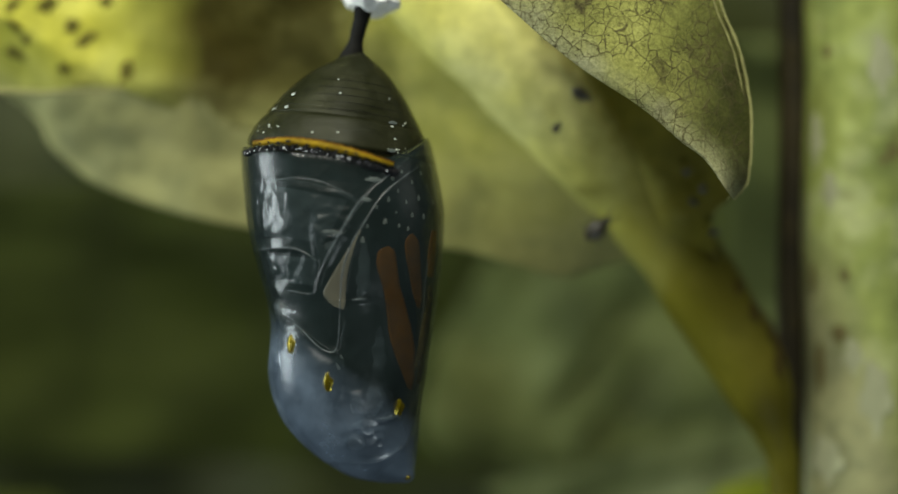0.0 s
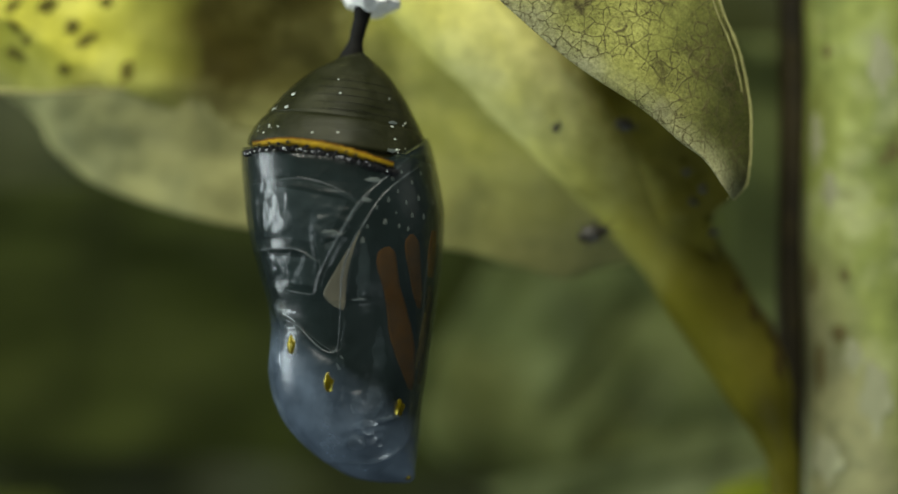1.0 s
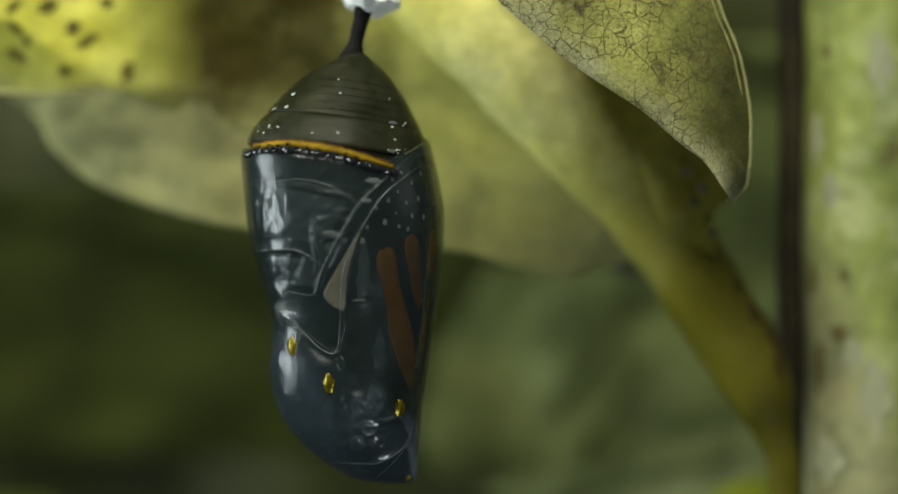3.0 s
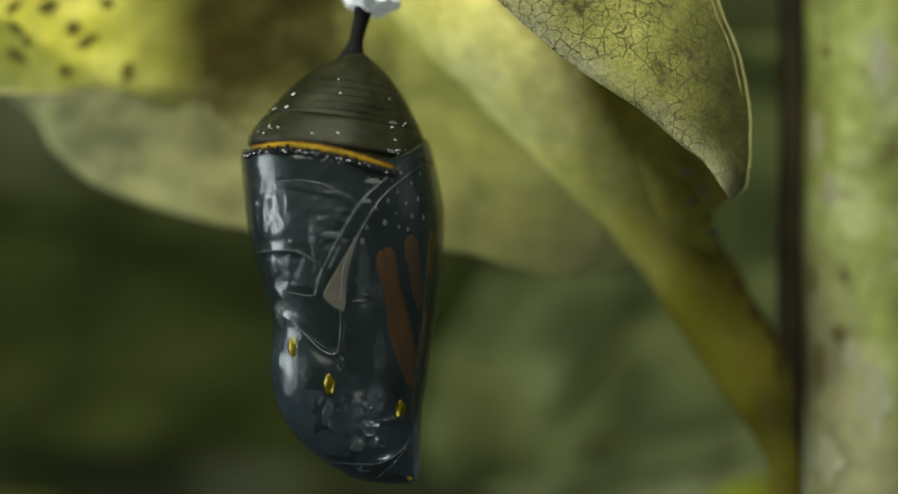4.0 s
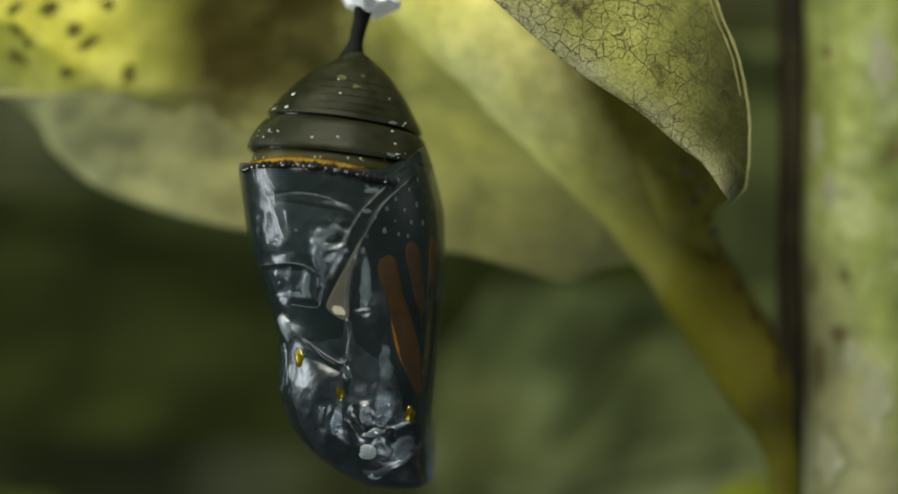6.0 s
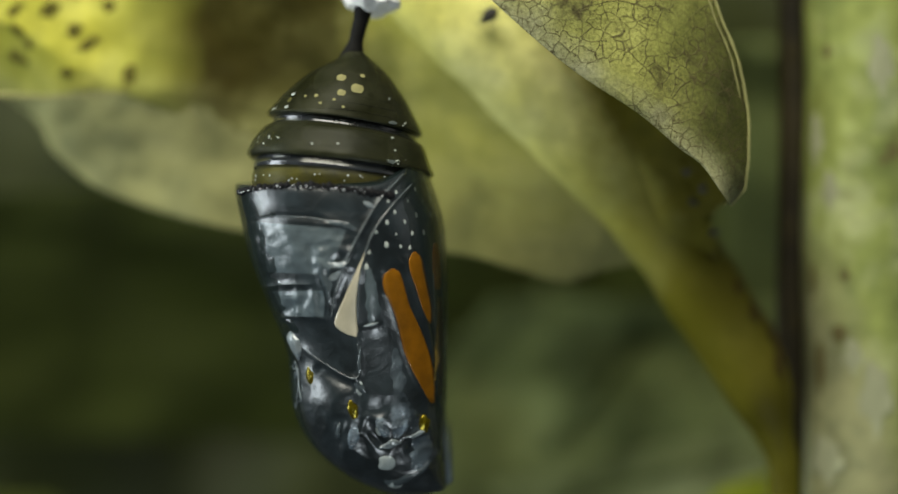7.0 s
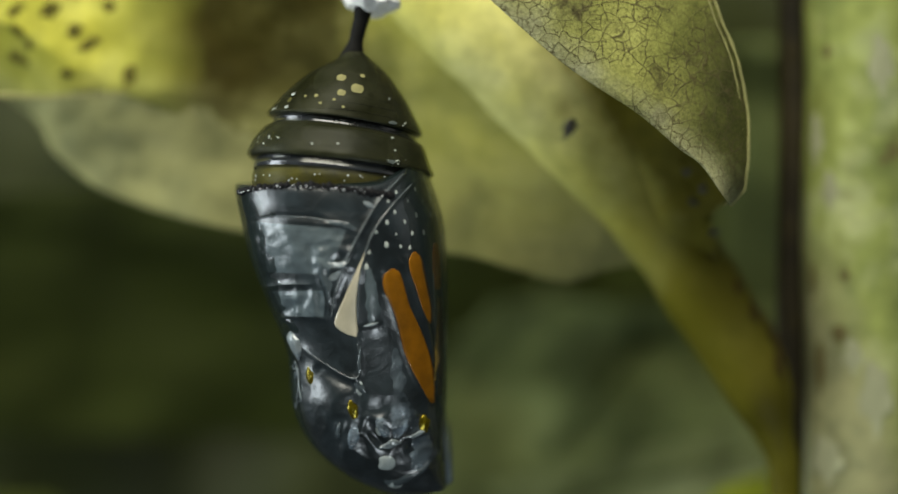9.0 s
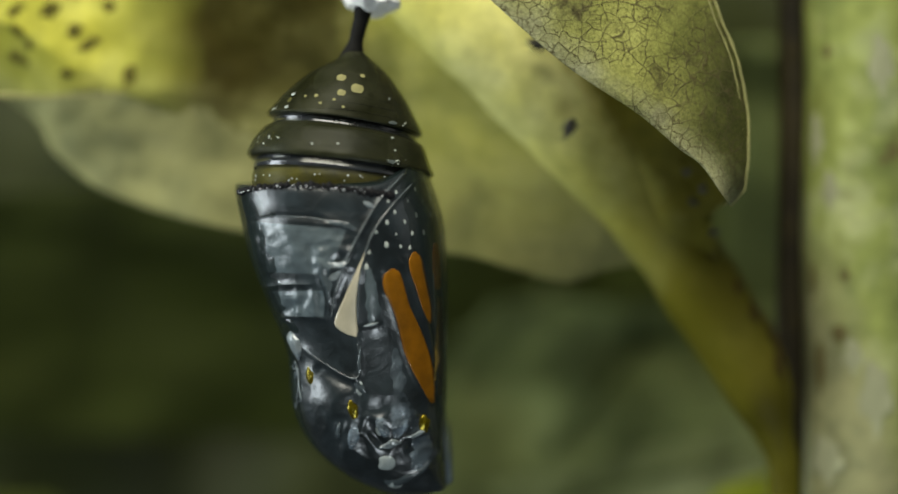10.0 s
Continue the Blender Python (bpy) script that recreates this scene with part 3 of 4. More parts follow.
def sculpt(rings, pose_then, strokes, crumple=()):
    """Raises the front of a skin by strokes (plan points, half width, height) and by crumpled fields (x, y, half width, half height, height, grain)."""
    p = np.array([[tuple(v) for v in ring] for ring in rings])
    out = p - p.mean(axis=1, keepdims=True)
    out /= np.linalg.norm(out, axis=2, keepdims=True) + 1e-12
    m = np.array(pose_then)
    q = p @ m[:3, :3].T + m[:3, 3] + np.array(TOP)
    k = EYE_MM / (EYE_MM + q[..., 1] * 1000) * 28000
    x, y = 784 + q[..., 0] * k, 431 - q[..., 2] * k
    rise = np.zeros(x.shape)
    for points, w, h in strokes:
        c = np.array(points, float)
        if len(c) > 1:
            c = spline(c, int(2 * np.linalg.norm(np.diff(c, axis=0), axis=1).sum() / w) + 4)
        near = np.full(x.shape, 1e9)
        for cx, cy in c:
            near = np.minimum(near, (x - cx) ** 2 + (y - cy) ** 2)
        rise += h * np.exp(-near / w ** 2)
    for cx, cy, w, h, high, grain in crumple:
        field = high * np.exp(-((x - cx) / w) ** 4 - ((y - cy) / h) ** 4)
        for j, i in zip(*np.nonzero(field > 0.05 * abs(high))):
            a = Vector((x[j, i] / grain, y[j, i] / grain, 2.0))
            rise[j, i] += field[j, i] * (0.8 - 2.2 * abs(noise.noise(a)) - 0.35 * abs(noise.noise(a * 2.1)))
    p += out * (rise * np.clip(-2 * out[..., 1], 0, 1) / 28000)[..., None]
    return [[Vector(v) for v in ring] for ring in p]


def tree_of(rings):
    bm = bmesh.new()
    skin(bm, rings)
    bmesh.ops.recalc_face_normals(bm, faces=bm.faces)
    t = BVHTree.FromBMesh(bm)
    bm.free()
    return t


# creases of the pupal skin as it hangs unopened
SKIN_FOLDS = [([(466, 345), (461, 372), (466, 402)], 5, 2.4), ([(486, 344), (490, 372), (498, 396)], 4, 2.6), ([(503, 342), (502, 366), (500, 390)], 4, 2.2), ([(446, 350), (449, 395)], 5, 2.0),
              ([(440, 322), (475, 314), (520, 310), (570, 320), (622, 347)], 4, -1.6), ([(445, 436), (500, 432), (530, 440), (562, 462)], 5, 2.0), ([(452, 420), (500, 414)], 8, -2.6),
              ([(474, 455), (478, 475)], 7, 2.4), ([(500, 452), (504, 478)], 5, 2.2), ([(480, 500), (495, 520)], 7, 2.6), ([(478, 488), (510, 486)], 4, -2.0), ([(476, 538), (530, 566)], 5, 2.4),
              ([(478, 548), (520, 570), (552, 602), (576, 615)], 5, 0.7), 
              ([(575, 402)], 6, 1.5), ([(640, 756)], 20, 3.0), ([(612, 776)], 9, 2.0), ([(658, 737), (692, 729)], 6, 3.6),
              ([(548, 804), (620, 809), (662, 806), (700, 782), (720, 745)], 6, 1.8), ([(604, 822), (640, 826)], 8, 2.2), ([(484, 620), (485, 630)], 8, 3.2)]
CRUMPLED_CHIN = (642, 758, 34, 28, 4.0, 30)
CASE_RINGS = sculpt(case_rings(1.0, 220, 260, 0.001), Matrix(), SKIN_FOLDS, ((480, 400, 34, 130, 1.6, 24), CRUMPLED_CHIN))
CASE_TREE = tree_of(CASE_RINGS)
INNER = 0.94
# relief of the folded butterfly: breast seams and crumples, the round eye, mouthparts and wing veins
BODY_FOLDS = [([(420, 378), (500, 378), (560, 383), (625, 400)], 5, -2.0), ([(455, 498), (500, 496), (545, 495)], 4, 2.4), ([(490, 552), (530, 552), (570, 556)], 5, 2.2),
              ([(560, 440), (585, 431), (613, 440)], 7, 4.0), ([(556, 458), (580, 470), (606, 462)], 7, 4.6), ([(560, 476), (566, 500), (574, 530)], 8, 4.0), ([(596, 478), (582, 505)], 7, 4.0),
              ([(540, 430), (546, 470)], 6, -2.0), ([(566, 388), (604, 394), (622, 402)], 7, 3.0), ([(470, 412), (462, 440)], 9, 2.6), ([(500, 400), (520, 440)], 10, 1.8),
              ([(518, 506), (522, 550)], 5, 2.4), ([(545, 508), (552, 548)], 6, 2.6), ([(492, 505), (500, 550)], 5, 2.0),
              ([(505, 590), (560, 630), (600, 655), (622, 662)], 6, 2.0), ([(624, 592), (628, 640), (622, 662)], 5, 3.0), ([(512, 590), (522, 620)], 9, 3.4),
              ([(588, 700)], 30, 7.5), ([(560, 645), (610, 672)], 9, -4.0), ([(628, 690), (632, 715)], 9, -4.5),
              ([(692, 690), (698, 715), (692, 740)], 20, 5.0), ([(664, 738)], 15, 5.0), ([(690, 772)], 10, 4.0), ([(612, 742), (610, 782)], 11, 4.6), ([(591, 742), (592, 764)], 6, 3.6),
              ([(638, 728), (630, 756)], 5, 3.6), ([(648, 758), (676, 782)], 7, -3.6), ([(704, 764), (726, 758), (748, 748)], 5, 4.2), ([(716, 778), (742, 768)], 8, -3.0),
              ([(675, 808)], 14, 3.0), ([(640, 838), (690, 846), (730, 826), (762, 792)], 7, 3.4), ([(610, 812), (650, 822)], 9, -2.6),
              ([(672, 470), (682, 532), (698, 582), (716, 642), (748, 706)], 5, 2.0), ([(710, 450), (724, 506), (744, 562), (758, 630)], 4, 2.2), ([(646, 470), (652, 565)], 14, 3.0),
              ([(634, 572), (662, 564)], 4, 2.6), ([(704, 304), (662, 350), (632, 400), (606, 450), (584, 515)], 5, 2.4), ([(722, 318), (682, 362), (652, 405), (636, 450), (627, 490)], 4, 2.0)]
BODY_RINGS = sculpt(case_rings(INNER, 300, 330, 0.004)[12:], SWUNG, BODY_FOLDS,
                    ((655, 755, 78, 56, 4.4, 40), (590, 448, 36, 60, 3.6, 32), (524, 528, 46, 28, 2.4, 26), (505, 420, 70, 70, 1.6, 46), (548, 690, 28, 56, 1.2, 26)))
BODY_RINGS[0] = [p * 0.9 + sum(BODY_RINGS[0], Vector()) / len(BODY_RINGS[0]) * 0.1 for p in BODY_RINGS[0]]
BODY_TREE = tree_of(BODY_RINGS)


def on(tree, x, y, lift=0.0, swung=False):
    """The point of a skin's front under the plan's point; swung: the plan shows the case after its swing."""
    eye, aim = Vector((0, -EYE_MM / 1000, 0)) - TOP, at(x, y, 0) - TOP
    if swung:
        eye, aim = SWUNG_BACK @ eye, SWUNG_BACK @ aim
    hit, normal, _, _ = tree.ray_cast(eye, (aim - eye).normalized())
    if hit is None:
        hit, normal, _, _ = tree.find_nearest(aim + (eye - aim).normalized() * 0.002)
    return hit + normal * lift / 1000, normal


def seam(name, tree, points, r, material, parent, swung=False, lift=0.0, label=""):
    bm = bmesh.new()
    c = spline(points, max(10, 8 * len(points)))
    n = len(c)
    tube(bm, [on(tree, x, y, lift, swung)[0] for x, y in c],
         [r / 28000 * (0.6 + 0.4 * math.sin(math.pi * i / (n - 1))) * (1 + 0.25 * noise.noise((x / 9, y / 9, 1))) for i, (x, y) in enumerate(c)], 6)
    return part(name, bm, material, parent, label)


def patch(name, tree, left, right, material, parent, swung=False, lift=0.05, label="", rows=30, columns=10, sunk=0.0):
    """A thin scale-covered field between two edge curves, lying on a skin."""
    a, b = spline(left, rows), spline(right, rows)
    top, low = [], []
    for j in range(rows):
        f, g = [], []
        for i in range(columns):
            x, y = a[j] + (b[j] - a[j]) * i / (columns - 1)
            p, nn = on(tree, x, y, 0, swung)
            edge = min(1, 4 * min(i / (columns - 1), 1 - i / (columns - 1), j / (rows - 1), 1 - j / (rows - 1)))
            f.append(p + nn * (lift * (0.3 + 0.7 * edge) - sunk * (1 - edge)) / 1000)
            g.append(p - nn * (0.00005 + 2 * sunk / 1000))
        top.append(f)
        low.append(g)
    bm = bmesh.new()
    skin(bm, [f + list(reversed(g)) for f, g in zip(top, low)])
    return part(name, bm, material, parent, label)


def mound(name, points, material, parent, lift=0.1, label="", sides=(1.0, 1.0)):
    """A soft irregular fold along a line of plan points with half widths, lying on the body after its swing."""
    c = spline(points, 26)
    left, right = [], []
    for i, (x, y, w) in enumerate(c):
        a, b = c[max(i - 1, 0)], c[min(i + 1, len(c) - 1)]
        d = Vector((b[0] - a[0], b[1] - a[1]))
        d = d.normalized() if d.length else Vector((0, 1))
        taper = math.sin(math.pi * (0.06 + 0.88 * i / (len(c) - 1))) ** 0.6
        for line, sign, share in ((left, 1, sides[0]), (right, -1, sides[1])):
            k = sign * share * w * taper * (1 + 0.45 * noise.noise((x / 14, y / 14, sign * 5)))
            line.append((x + d.y * k, y - d.x * k))
    return patch(name, BODY_TREE, left, right, material, parent, True, lift, label, 26, 9, 0.04)


def stick(name, me, tree, x, y, size, parent, swung=False, flat=0.4, sink=0.0):
    """A small lump lying on a skin; size: half width and half height in plan units."""
    p, nn = on(tree, x, y, sink, swung)
    turn = nn.to_track_quat("Y", "Z").to_matrix().to_4x4()
    m = Matrix.Translation(p) @ turn @ Matrix.Diagonal((size[0] / 10, min(size) * flat / 10, size[1] / 10, 1))
    return shared(name, me, parent, m)


# outer case
bm = bmesh.new()
skin(bm, CASE_RINGS)
cuticle = part("cuticle", bm, CUTICLE, chrysalis, "half-clear blue-grey pupal skin")
# milky bloom over the head, between skin and body
rings = [ring for ring in case_rings(1.009, 220, 260, 0.001) if ring[0].z < here(0, 520).z]
bm = bmesh.new()
skin(bm, sculpt(rings, Matrix(), SKIN_FOLDS, (CRUMPLED_CHIN,)))
milk = part("milky_bloom", bm, MILK, cuticle, "blue milky bloom")
# inner body with the folded wing
bm = bmesh.new()
skin(bm, BODY_RINGS)
body = part("folded_butterfly", bm, BODY, chrysalis, "black wrinkled body with folded orange wing")

for pts in ([(440, 322), (475, 315), (520, 310), (570, 320), (622, 347)],
            [(445, 436), (500, 432), (530, 440), (562, 462)],
            [(562, 462), (550, 490), (545, 512), (515, 509), (500, 505)],
            [(478, 548), (520, 570), (552, 602), (576, 615), (588, 606), (592, 572), (593, 545)],
            [(548, 803), (620, 808), (662, 806), (700, 782), (720, 745)],
            [(650, 838), (690, 800), (716, 766)]):
    seam("seam", CASE_TREE, pts, 1.05, SUTURE, cuticle, False, -0.02)
for pts in ([(700, 288), (655, 325), (625, 355), (600, 395), (575, 440), (557, 480), (549, 512)],
            [(716, 300), (670, 338), (638, 385), (612, 430), (597, 480), (593, 545)]):
    seam("wing_edge", CASE_TREE, pts, 1.3, SUTURE, cuticle)

gold = blob_mesh("gold_spot", GOLD, 0.3, 3.4, 3)
gold_spots = []
for x, y, s in ((508, 603, (11, 18)), (573, 669, (10, 18)), (697, 714, (11, 17))):
    gold_spots.append(stick("gold_spot", gold, CASE_TREE, x, y, s, cuticle, flat=0.6, sink=-0.1))

def on_rim(x, y, front=0.0):
    """A point of the case's upper rim; front: millimetres towards the front."""
    p = on(CASE_TREE, x, y + 18)[0]
    p.z = at(x, y, p.y * 1000).z - TOP.z
    return p + Vector((0, -front / 1000, 0))


tip = blob_mesh("yellow_tip", GOLD, 0.4, 9.0, 2)
stick("yellow_tip", tip, CASE_TREE, 712, 834, (6, 5), cuticle, flat=0.8)

PALE_FLECK = plain("pale_grey_flecks", (0.42, 0.47, 0.45), 0.4, vary=0.5, scale=1200, coat=0.2)
pale = blob_mesh("pale_fleck", PALE_FLECK, 0.3, 2.0, 3)

# row of black beads under the gold band
bead = blob_mesh("bead", BEAD, 0.35, 1.0, 3)
band = [(424, 262), (450, 254), (490, 251), (540, 255), (590, 264), (640, 278), (688, 293)]
c = spline(band, 30)[1:]
for i, (x, y) in enumerate(c):
    r = 6.5 + 5.0 * noise.noise((i * 1.7, 2, 0)) + 0.09 * i
    shared("bead", bead, cuticle, Matrix.Translation(on_rim(x + 2 * noise.noise((i * 2.1, 7, 0)), y + 7 + 3 * noise.noise((i * 3.3, 0, 0)))) @ Matrix.Diagonal((r * 0.085, r * 0.06, r * 0.08, 1)))
sparkle = blob_mesh("white_fleck", SPARKLE, 0.3, 5.0, 2)
# Tiny white lumps paint in the glints of the black beads.
for i, (x, y) in enumerate(c):
    for j in range(random.choice((0, 1, 1, 2))):
        w = 0.5 + 0.6 * random.random()
        shared("white_fleck", sparkle, cuticle, Matrix.Translation(on_rim(x + random.uniform(-4, 4), y + 4 + 6 * random.random(), 0.27)) @ Matrix.Diagonal((w * 0.12, w * 0.1, w * 0.1, 1)))
# satin plates of breast and cheek on the inner body; their lighter grey paints in the sheen
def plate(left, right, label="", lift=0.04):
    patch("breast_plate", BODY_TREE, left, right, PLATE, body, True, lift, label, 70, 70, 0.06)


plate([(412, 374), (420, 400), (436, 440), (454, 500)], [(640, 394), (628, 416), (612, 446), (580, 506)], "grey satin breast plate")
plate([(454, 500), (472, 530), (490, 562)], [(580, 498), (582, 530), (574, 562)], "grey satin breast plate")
# wing on the inner body
patch("wing_cell", BODY_TREE, [(684, 469), (670, 481), (670, 505), (682, 532), (691, 555), (698, 582), (705, 612), (714, 635), (728, 662), (751, 702)],
      [(688, 469), (699, 477), (706, 500), (716, 535), (730, 565), (744, 600), (752, 625), (757, 650), (760, 676), (758, 704)], ORANGE, body, True)
patch("wing_cell", BODY_TREE, [(720, 441), (714, 455), (717, 476), (727, 506), (738, 540), (750, 564)], [(725, 439), (737, 450), (743, 475), (749, 505), (754, 535), (755, 562)], ORANGE, body, True)
patch("wing_cell", BODY_TREE, [(757, 424), (755, 450), (756, 480), (758, 505)], [(764, 424), (767, 450), (769, 480), (768, 505)], ORANGE, body, True, 0.12)
patch("wing_cell", BODY_TREE, [(764, 520), (764, 580), (766, 640), (764, 690)], [(770, 520), (774, 580), (775, 640), (771, 690)], TAN, body, True, 0.12)
patch("cream_patch", BODY_TREE, [(637, 440), (614, 490), (596, 530), (584, 562), (592, 575), (606, 584)],
      [(639, 441), (626, 490), (622, 530), (623, 560), (625, 576), (622, 588)], CREAM, body, True)
spot = blob_mesh("wing_spot", WHITE, 0.5, 6.0, 3)
for i, (x, y) in enumerate([(737, 310), (725, 330), (692, 335), (678, 350), (712, 350), (738, 350), (690, 370), (676, 388), (727, 375), (707, 387),
                            (752, 375), (657, 405), (692, 408), (720, 407), (740, 405), (675, 427), (700, 430), (645, 440), (640, 465), (751, 345), (716, 432)]):
    s = 2.9 + 2.2 * noise.noise((i * 2.3, 1, 5))
    stick("wing_spot", spot, BODY_TREE, x, y, (s, s * 1.35), body, True, 0.3)
for i, (x, y, w, h) in enumerate(((675, 808, 18, 13), (690, 846, 14, 6), (628, 678, 7, 13), (663, 748, 8, 13))):
    edges = [[(x + side * w * math.sin(a) * (1 + 0.3 * noise.noise((a, i, side))), y - h * math.cos(a)) for a in np.linspace(0.12, math.pi - 0.12, 9)] for side in (-1, 1)]
    patch("pale_fleck", BODY_TREE, edges[0], edges[1], PALE_FLECK, body, True, 0.05, "", 18, 12, 0.03)
for pts in ([(704, 304), (662, 350), (632, 400), (606, 450), (586, 510), (578, 556)],
            [(722, 318), (682, 362), (652, 405), (636, 450), (627, 490), (624, 560)], [(757, 430), (757, 500), (762, 600)]):
    seam("wing_edge", BODY_TREE, pts, 2.6, SUTURE, body, True, -0.03)
# mouthparts, legs, chin and creased breast folded against the skin; silver, grey and blue tones paint highlights on
# them
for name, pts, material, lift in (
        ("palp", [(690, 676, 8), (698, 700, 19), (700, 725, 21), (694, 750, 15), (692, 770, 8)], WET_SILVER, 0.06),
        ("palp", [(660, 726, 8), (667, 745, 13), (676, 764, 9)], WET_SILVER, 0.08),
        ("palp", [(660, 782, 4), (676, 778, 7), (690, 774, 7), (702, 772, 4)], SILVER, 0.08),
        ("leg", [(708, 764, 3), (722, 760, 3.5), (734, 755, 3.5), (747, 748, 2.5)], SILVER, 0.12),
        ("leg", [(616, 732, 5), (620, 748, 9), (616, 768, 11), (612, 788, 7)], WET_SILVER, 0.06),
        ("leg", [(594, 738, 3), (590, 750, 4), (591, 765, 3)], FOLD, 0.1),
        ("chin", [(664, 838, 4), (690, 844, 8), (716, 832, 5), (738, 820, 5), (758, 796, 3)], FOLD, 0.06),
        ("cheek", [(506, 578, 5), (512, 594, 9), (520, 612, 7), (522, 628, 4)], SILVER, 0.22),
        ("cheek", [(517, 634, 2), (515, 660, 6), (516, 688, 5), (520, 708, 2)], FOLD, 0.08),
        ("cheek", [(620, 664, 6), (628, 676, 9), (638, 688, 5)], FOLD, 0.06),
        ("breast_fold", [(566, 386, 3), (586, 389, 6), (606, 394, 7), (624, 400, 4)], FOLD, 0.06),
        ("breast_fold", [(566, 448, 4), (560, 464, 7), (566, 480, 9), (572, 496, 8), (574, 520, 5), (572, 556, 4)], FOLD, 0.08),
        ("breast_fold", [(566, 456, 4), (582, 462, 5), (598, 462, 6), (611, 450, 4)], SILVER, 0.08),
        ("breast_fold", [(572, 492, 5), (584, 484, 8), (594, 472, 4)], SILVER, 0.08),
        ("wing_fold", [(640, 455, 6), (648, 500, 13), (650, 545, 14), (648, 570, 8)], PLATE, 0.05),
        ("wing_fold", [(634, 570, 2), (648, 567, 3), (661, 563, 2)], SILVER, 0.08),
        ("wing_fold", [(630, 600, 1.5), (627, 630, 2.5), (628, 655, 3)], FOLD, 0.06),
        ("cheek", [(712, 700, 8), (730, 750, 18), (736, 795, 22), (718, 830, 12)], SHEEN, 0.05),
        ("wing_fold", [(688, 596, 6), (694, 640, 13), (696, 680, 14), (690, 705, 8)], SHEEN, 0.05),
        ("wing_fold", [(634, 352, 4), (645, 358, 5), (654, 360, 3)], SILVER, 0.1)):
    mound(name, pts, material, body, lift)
for pts in ([(518, 630), (508, 656), (510, 684), (520, 712)], [(518, 630), (524, 660), (522, 690), (520, 712)]):
    seam("cheek_rim", BODY_TREE, pts, 1.5, SILVER, body, True, 0.1)
for pts in ([(420, 378), (500, 378), (560, 383), (625, 400)], [(455, 498), (500, 496), (545, 495)],
            [(490, 552), (530, 552)], [(505, 590), (560, 630), (600, 655), (622, 660), (630, 640), (624, 600)],
            [(700, 765), (725, 758), (746, 748)]):
    seam("fold", BODY_TREE, pts, 1.9, SUTURE, body, True, -0.035)

# abdomen: telescoping rings
def abdomen_rings(rows, shrink=1.0, sides=64):
    """rows: y, left, right, slope of the section, lift of its front."""
    rings = []
    for y, l, r, slope, lift in spline(rows, 30):
        c, h = (l + r) / 2, (r - l) / 2 * shrink
        rings.append([here(c + h * math.cos(a), y + slope * math.cos(a) * 0.5 + lift * math.sin(a), h * 0.92 * math.sin(a) / 28)
                      for a in np.linspace(0, 2 * math.pi, sides, endpoint=False)])
    return rings


def abdomen_segment(rows, name="abdomen_segment", shrink=1.0, material=ABDOMEN, label="olive-black abdomen ring"):
    rings = abdomen_rings(rows, shrink)
    bm = bmesh.new()
    skin(bm, abdomen_rings(rows, shrink * 0.97))
    ob = part(name, bm, material, chrysalis, label)
    bm = bmesh.new()
    skin(bm, rings, True, False, False)
    part("outer_skin", bm, HAZY_SKIN, ob, "thin hazy skin")
    return ob, tree_of(rings)


HAZY_SKIN = abdomen_material("hazy_abdomen_skin", (0.018, 0.020, 0.010), (0.055, 0.057, 0.030), (0.08, 0.5))
CAP = [(92, 603, 636, 0, 0), (105, 584, 650, 0, 0), (130, 543, 680, 8, 2), (165, 506, 708, 20, 5), (200, 477, 729, 30, 8), (213, 468, 736, 35, 10), (218, 466, 738, 36, 10)]
(cap, cap_tree), (ring_mid, mid_tree), (ring_low, low_tree) = (
    abdomen_segment(CAP),
    abdomen_segment([(205, 512, 694, 30, 8), (219, 490, 716, 32, 9), (228, 482, 724, 34, 10), (235, 472, 732, 35, 11), (239, 463, 739, 35, 11), (247, 455, 743, 36, 12), (262, 443, 748, 36, 12), (276, 435, 753, 36, 12), (286, 432, 757, 36, 12), (292, 434, 755, 36, 12)]),
    abdomen_segment([(283, 462, 730, 36, 12), (295, 450, 740, 34, 12), (312, 444, 746, 32, 12), (326, 440, 750, 34, 12), (346, 441, 748, 38, 12), (352, 446, 744, 38, 12)], material=LOW_RING, label="olive-gold abdomen ring"))
for ob, rows in ((ring_mid, [(206, 512, 694, 30, 8), (213, 497, 709, 31, 8), (218, 487, 719, 32, 9), (223, 479, 726, 33, 10), (228, 478, 727, 34, 10), (233, 477, 729, 34, 10), (237, 481, 725, 34, 10)]),
                 (ring_low, [(284, 458, 733, 36, 12), (291, 449, 741, 35, 12), (298, 446, 743, 34, 12), (304, 443, 746, 32, 12), (309, 443, 747, 30, 12)])):
    bm = bmesh.new()
    skin(bm, abdomen_rings(rows), True, False, False)
    part("ring_membrane", bm, LIP, ob, "glossy dark membrane between the rings")
core, core_tree = abdomen_segment(CAP, "abdomen_tip", 0.90)
tip_spot = blob_mesh("pale_spot", PALE_SPOT, 0.2, 3.0, 3)
for x, y, r in ((597, 136, 9), (625, 155, 12), (597, 162, 8), (634, 133, 5), (500, 168, 6), (553, 167, 4), (560, 180, 3), (600, 187, 3), (534, 168, 3), (584, 174, 3), (578, 206, 3)):
    stick("pale_spot", tip_spot, core_tree, x, y, (r, r * 0.85), core, False, 0.15)
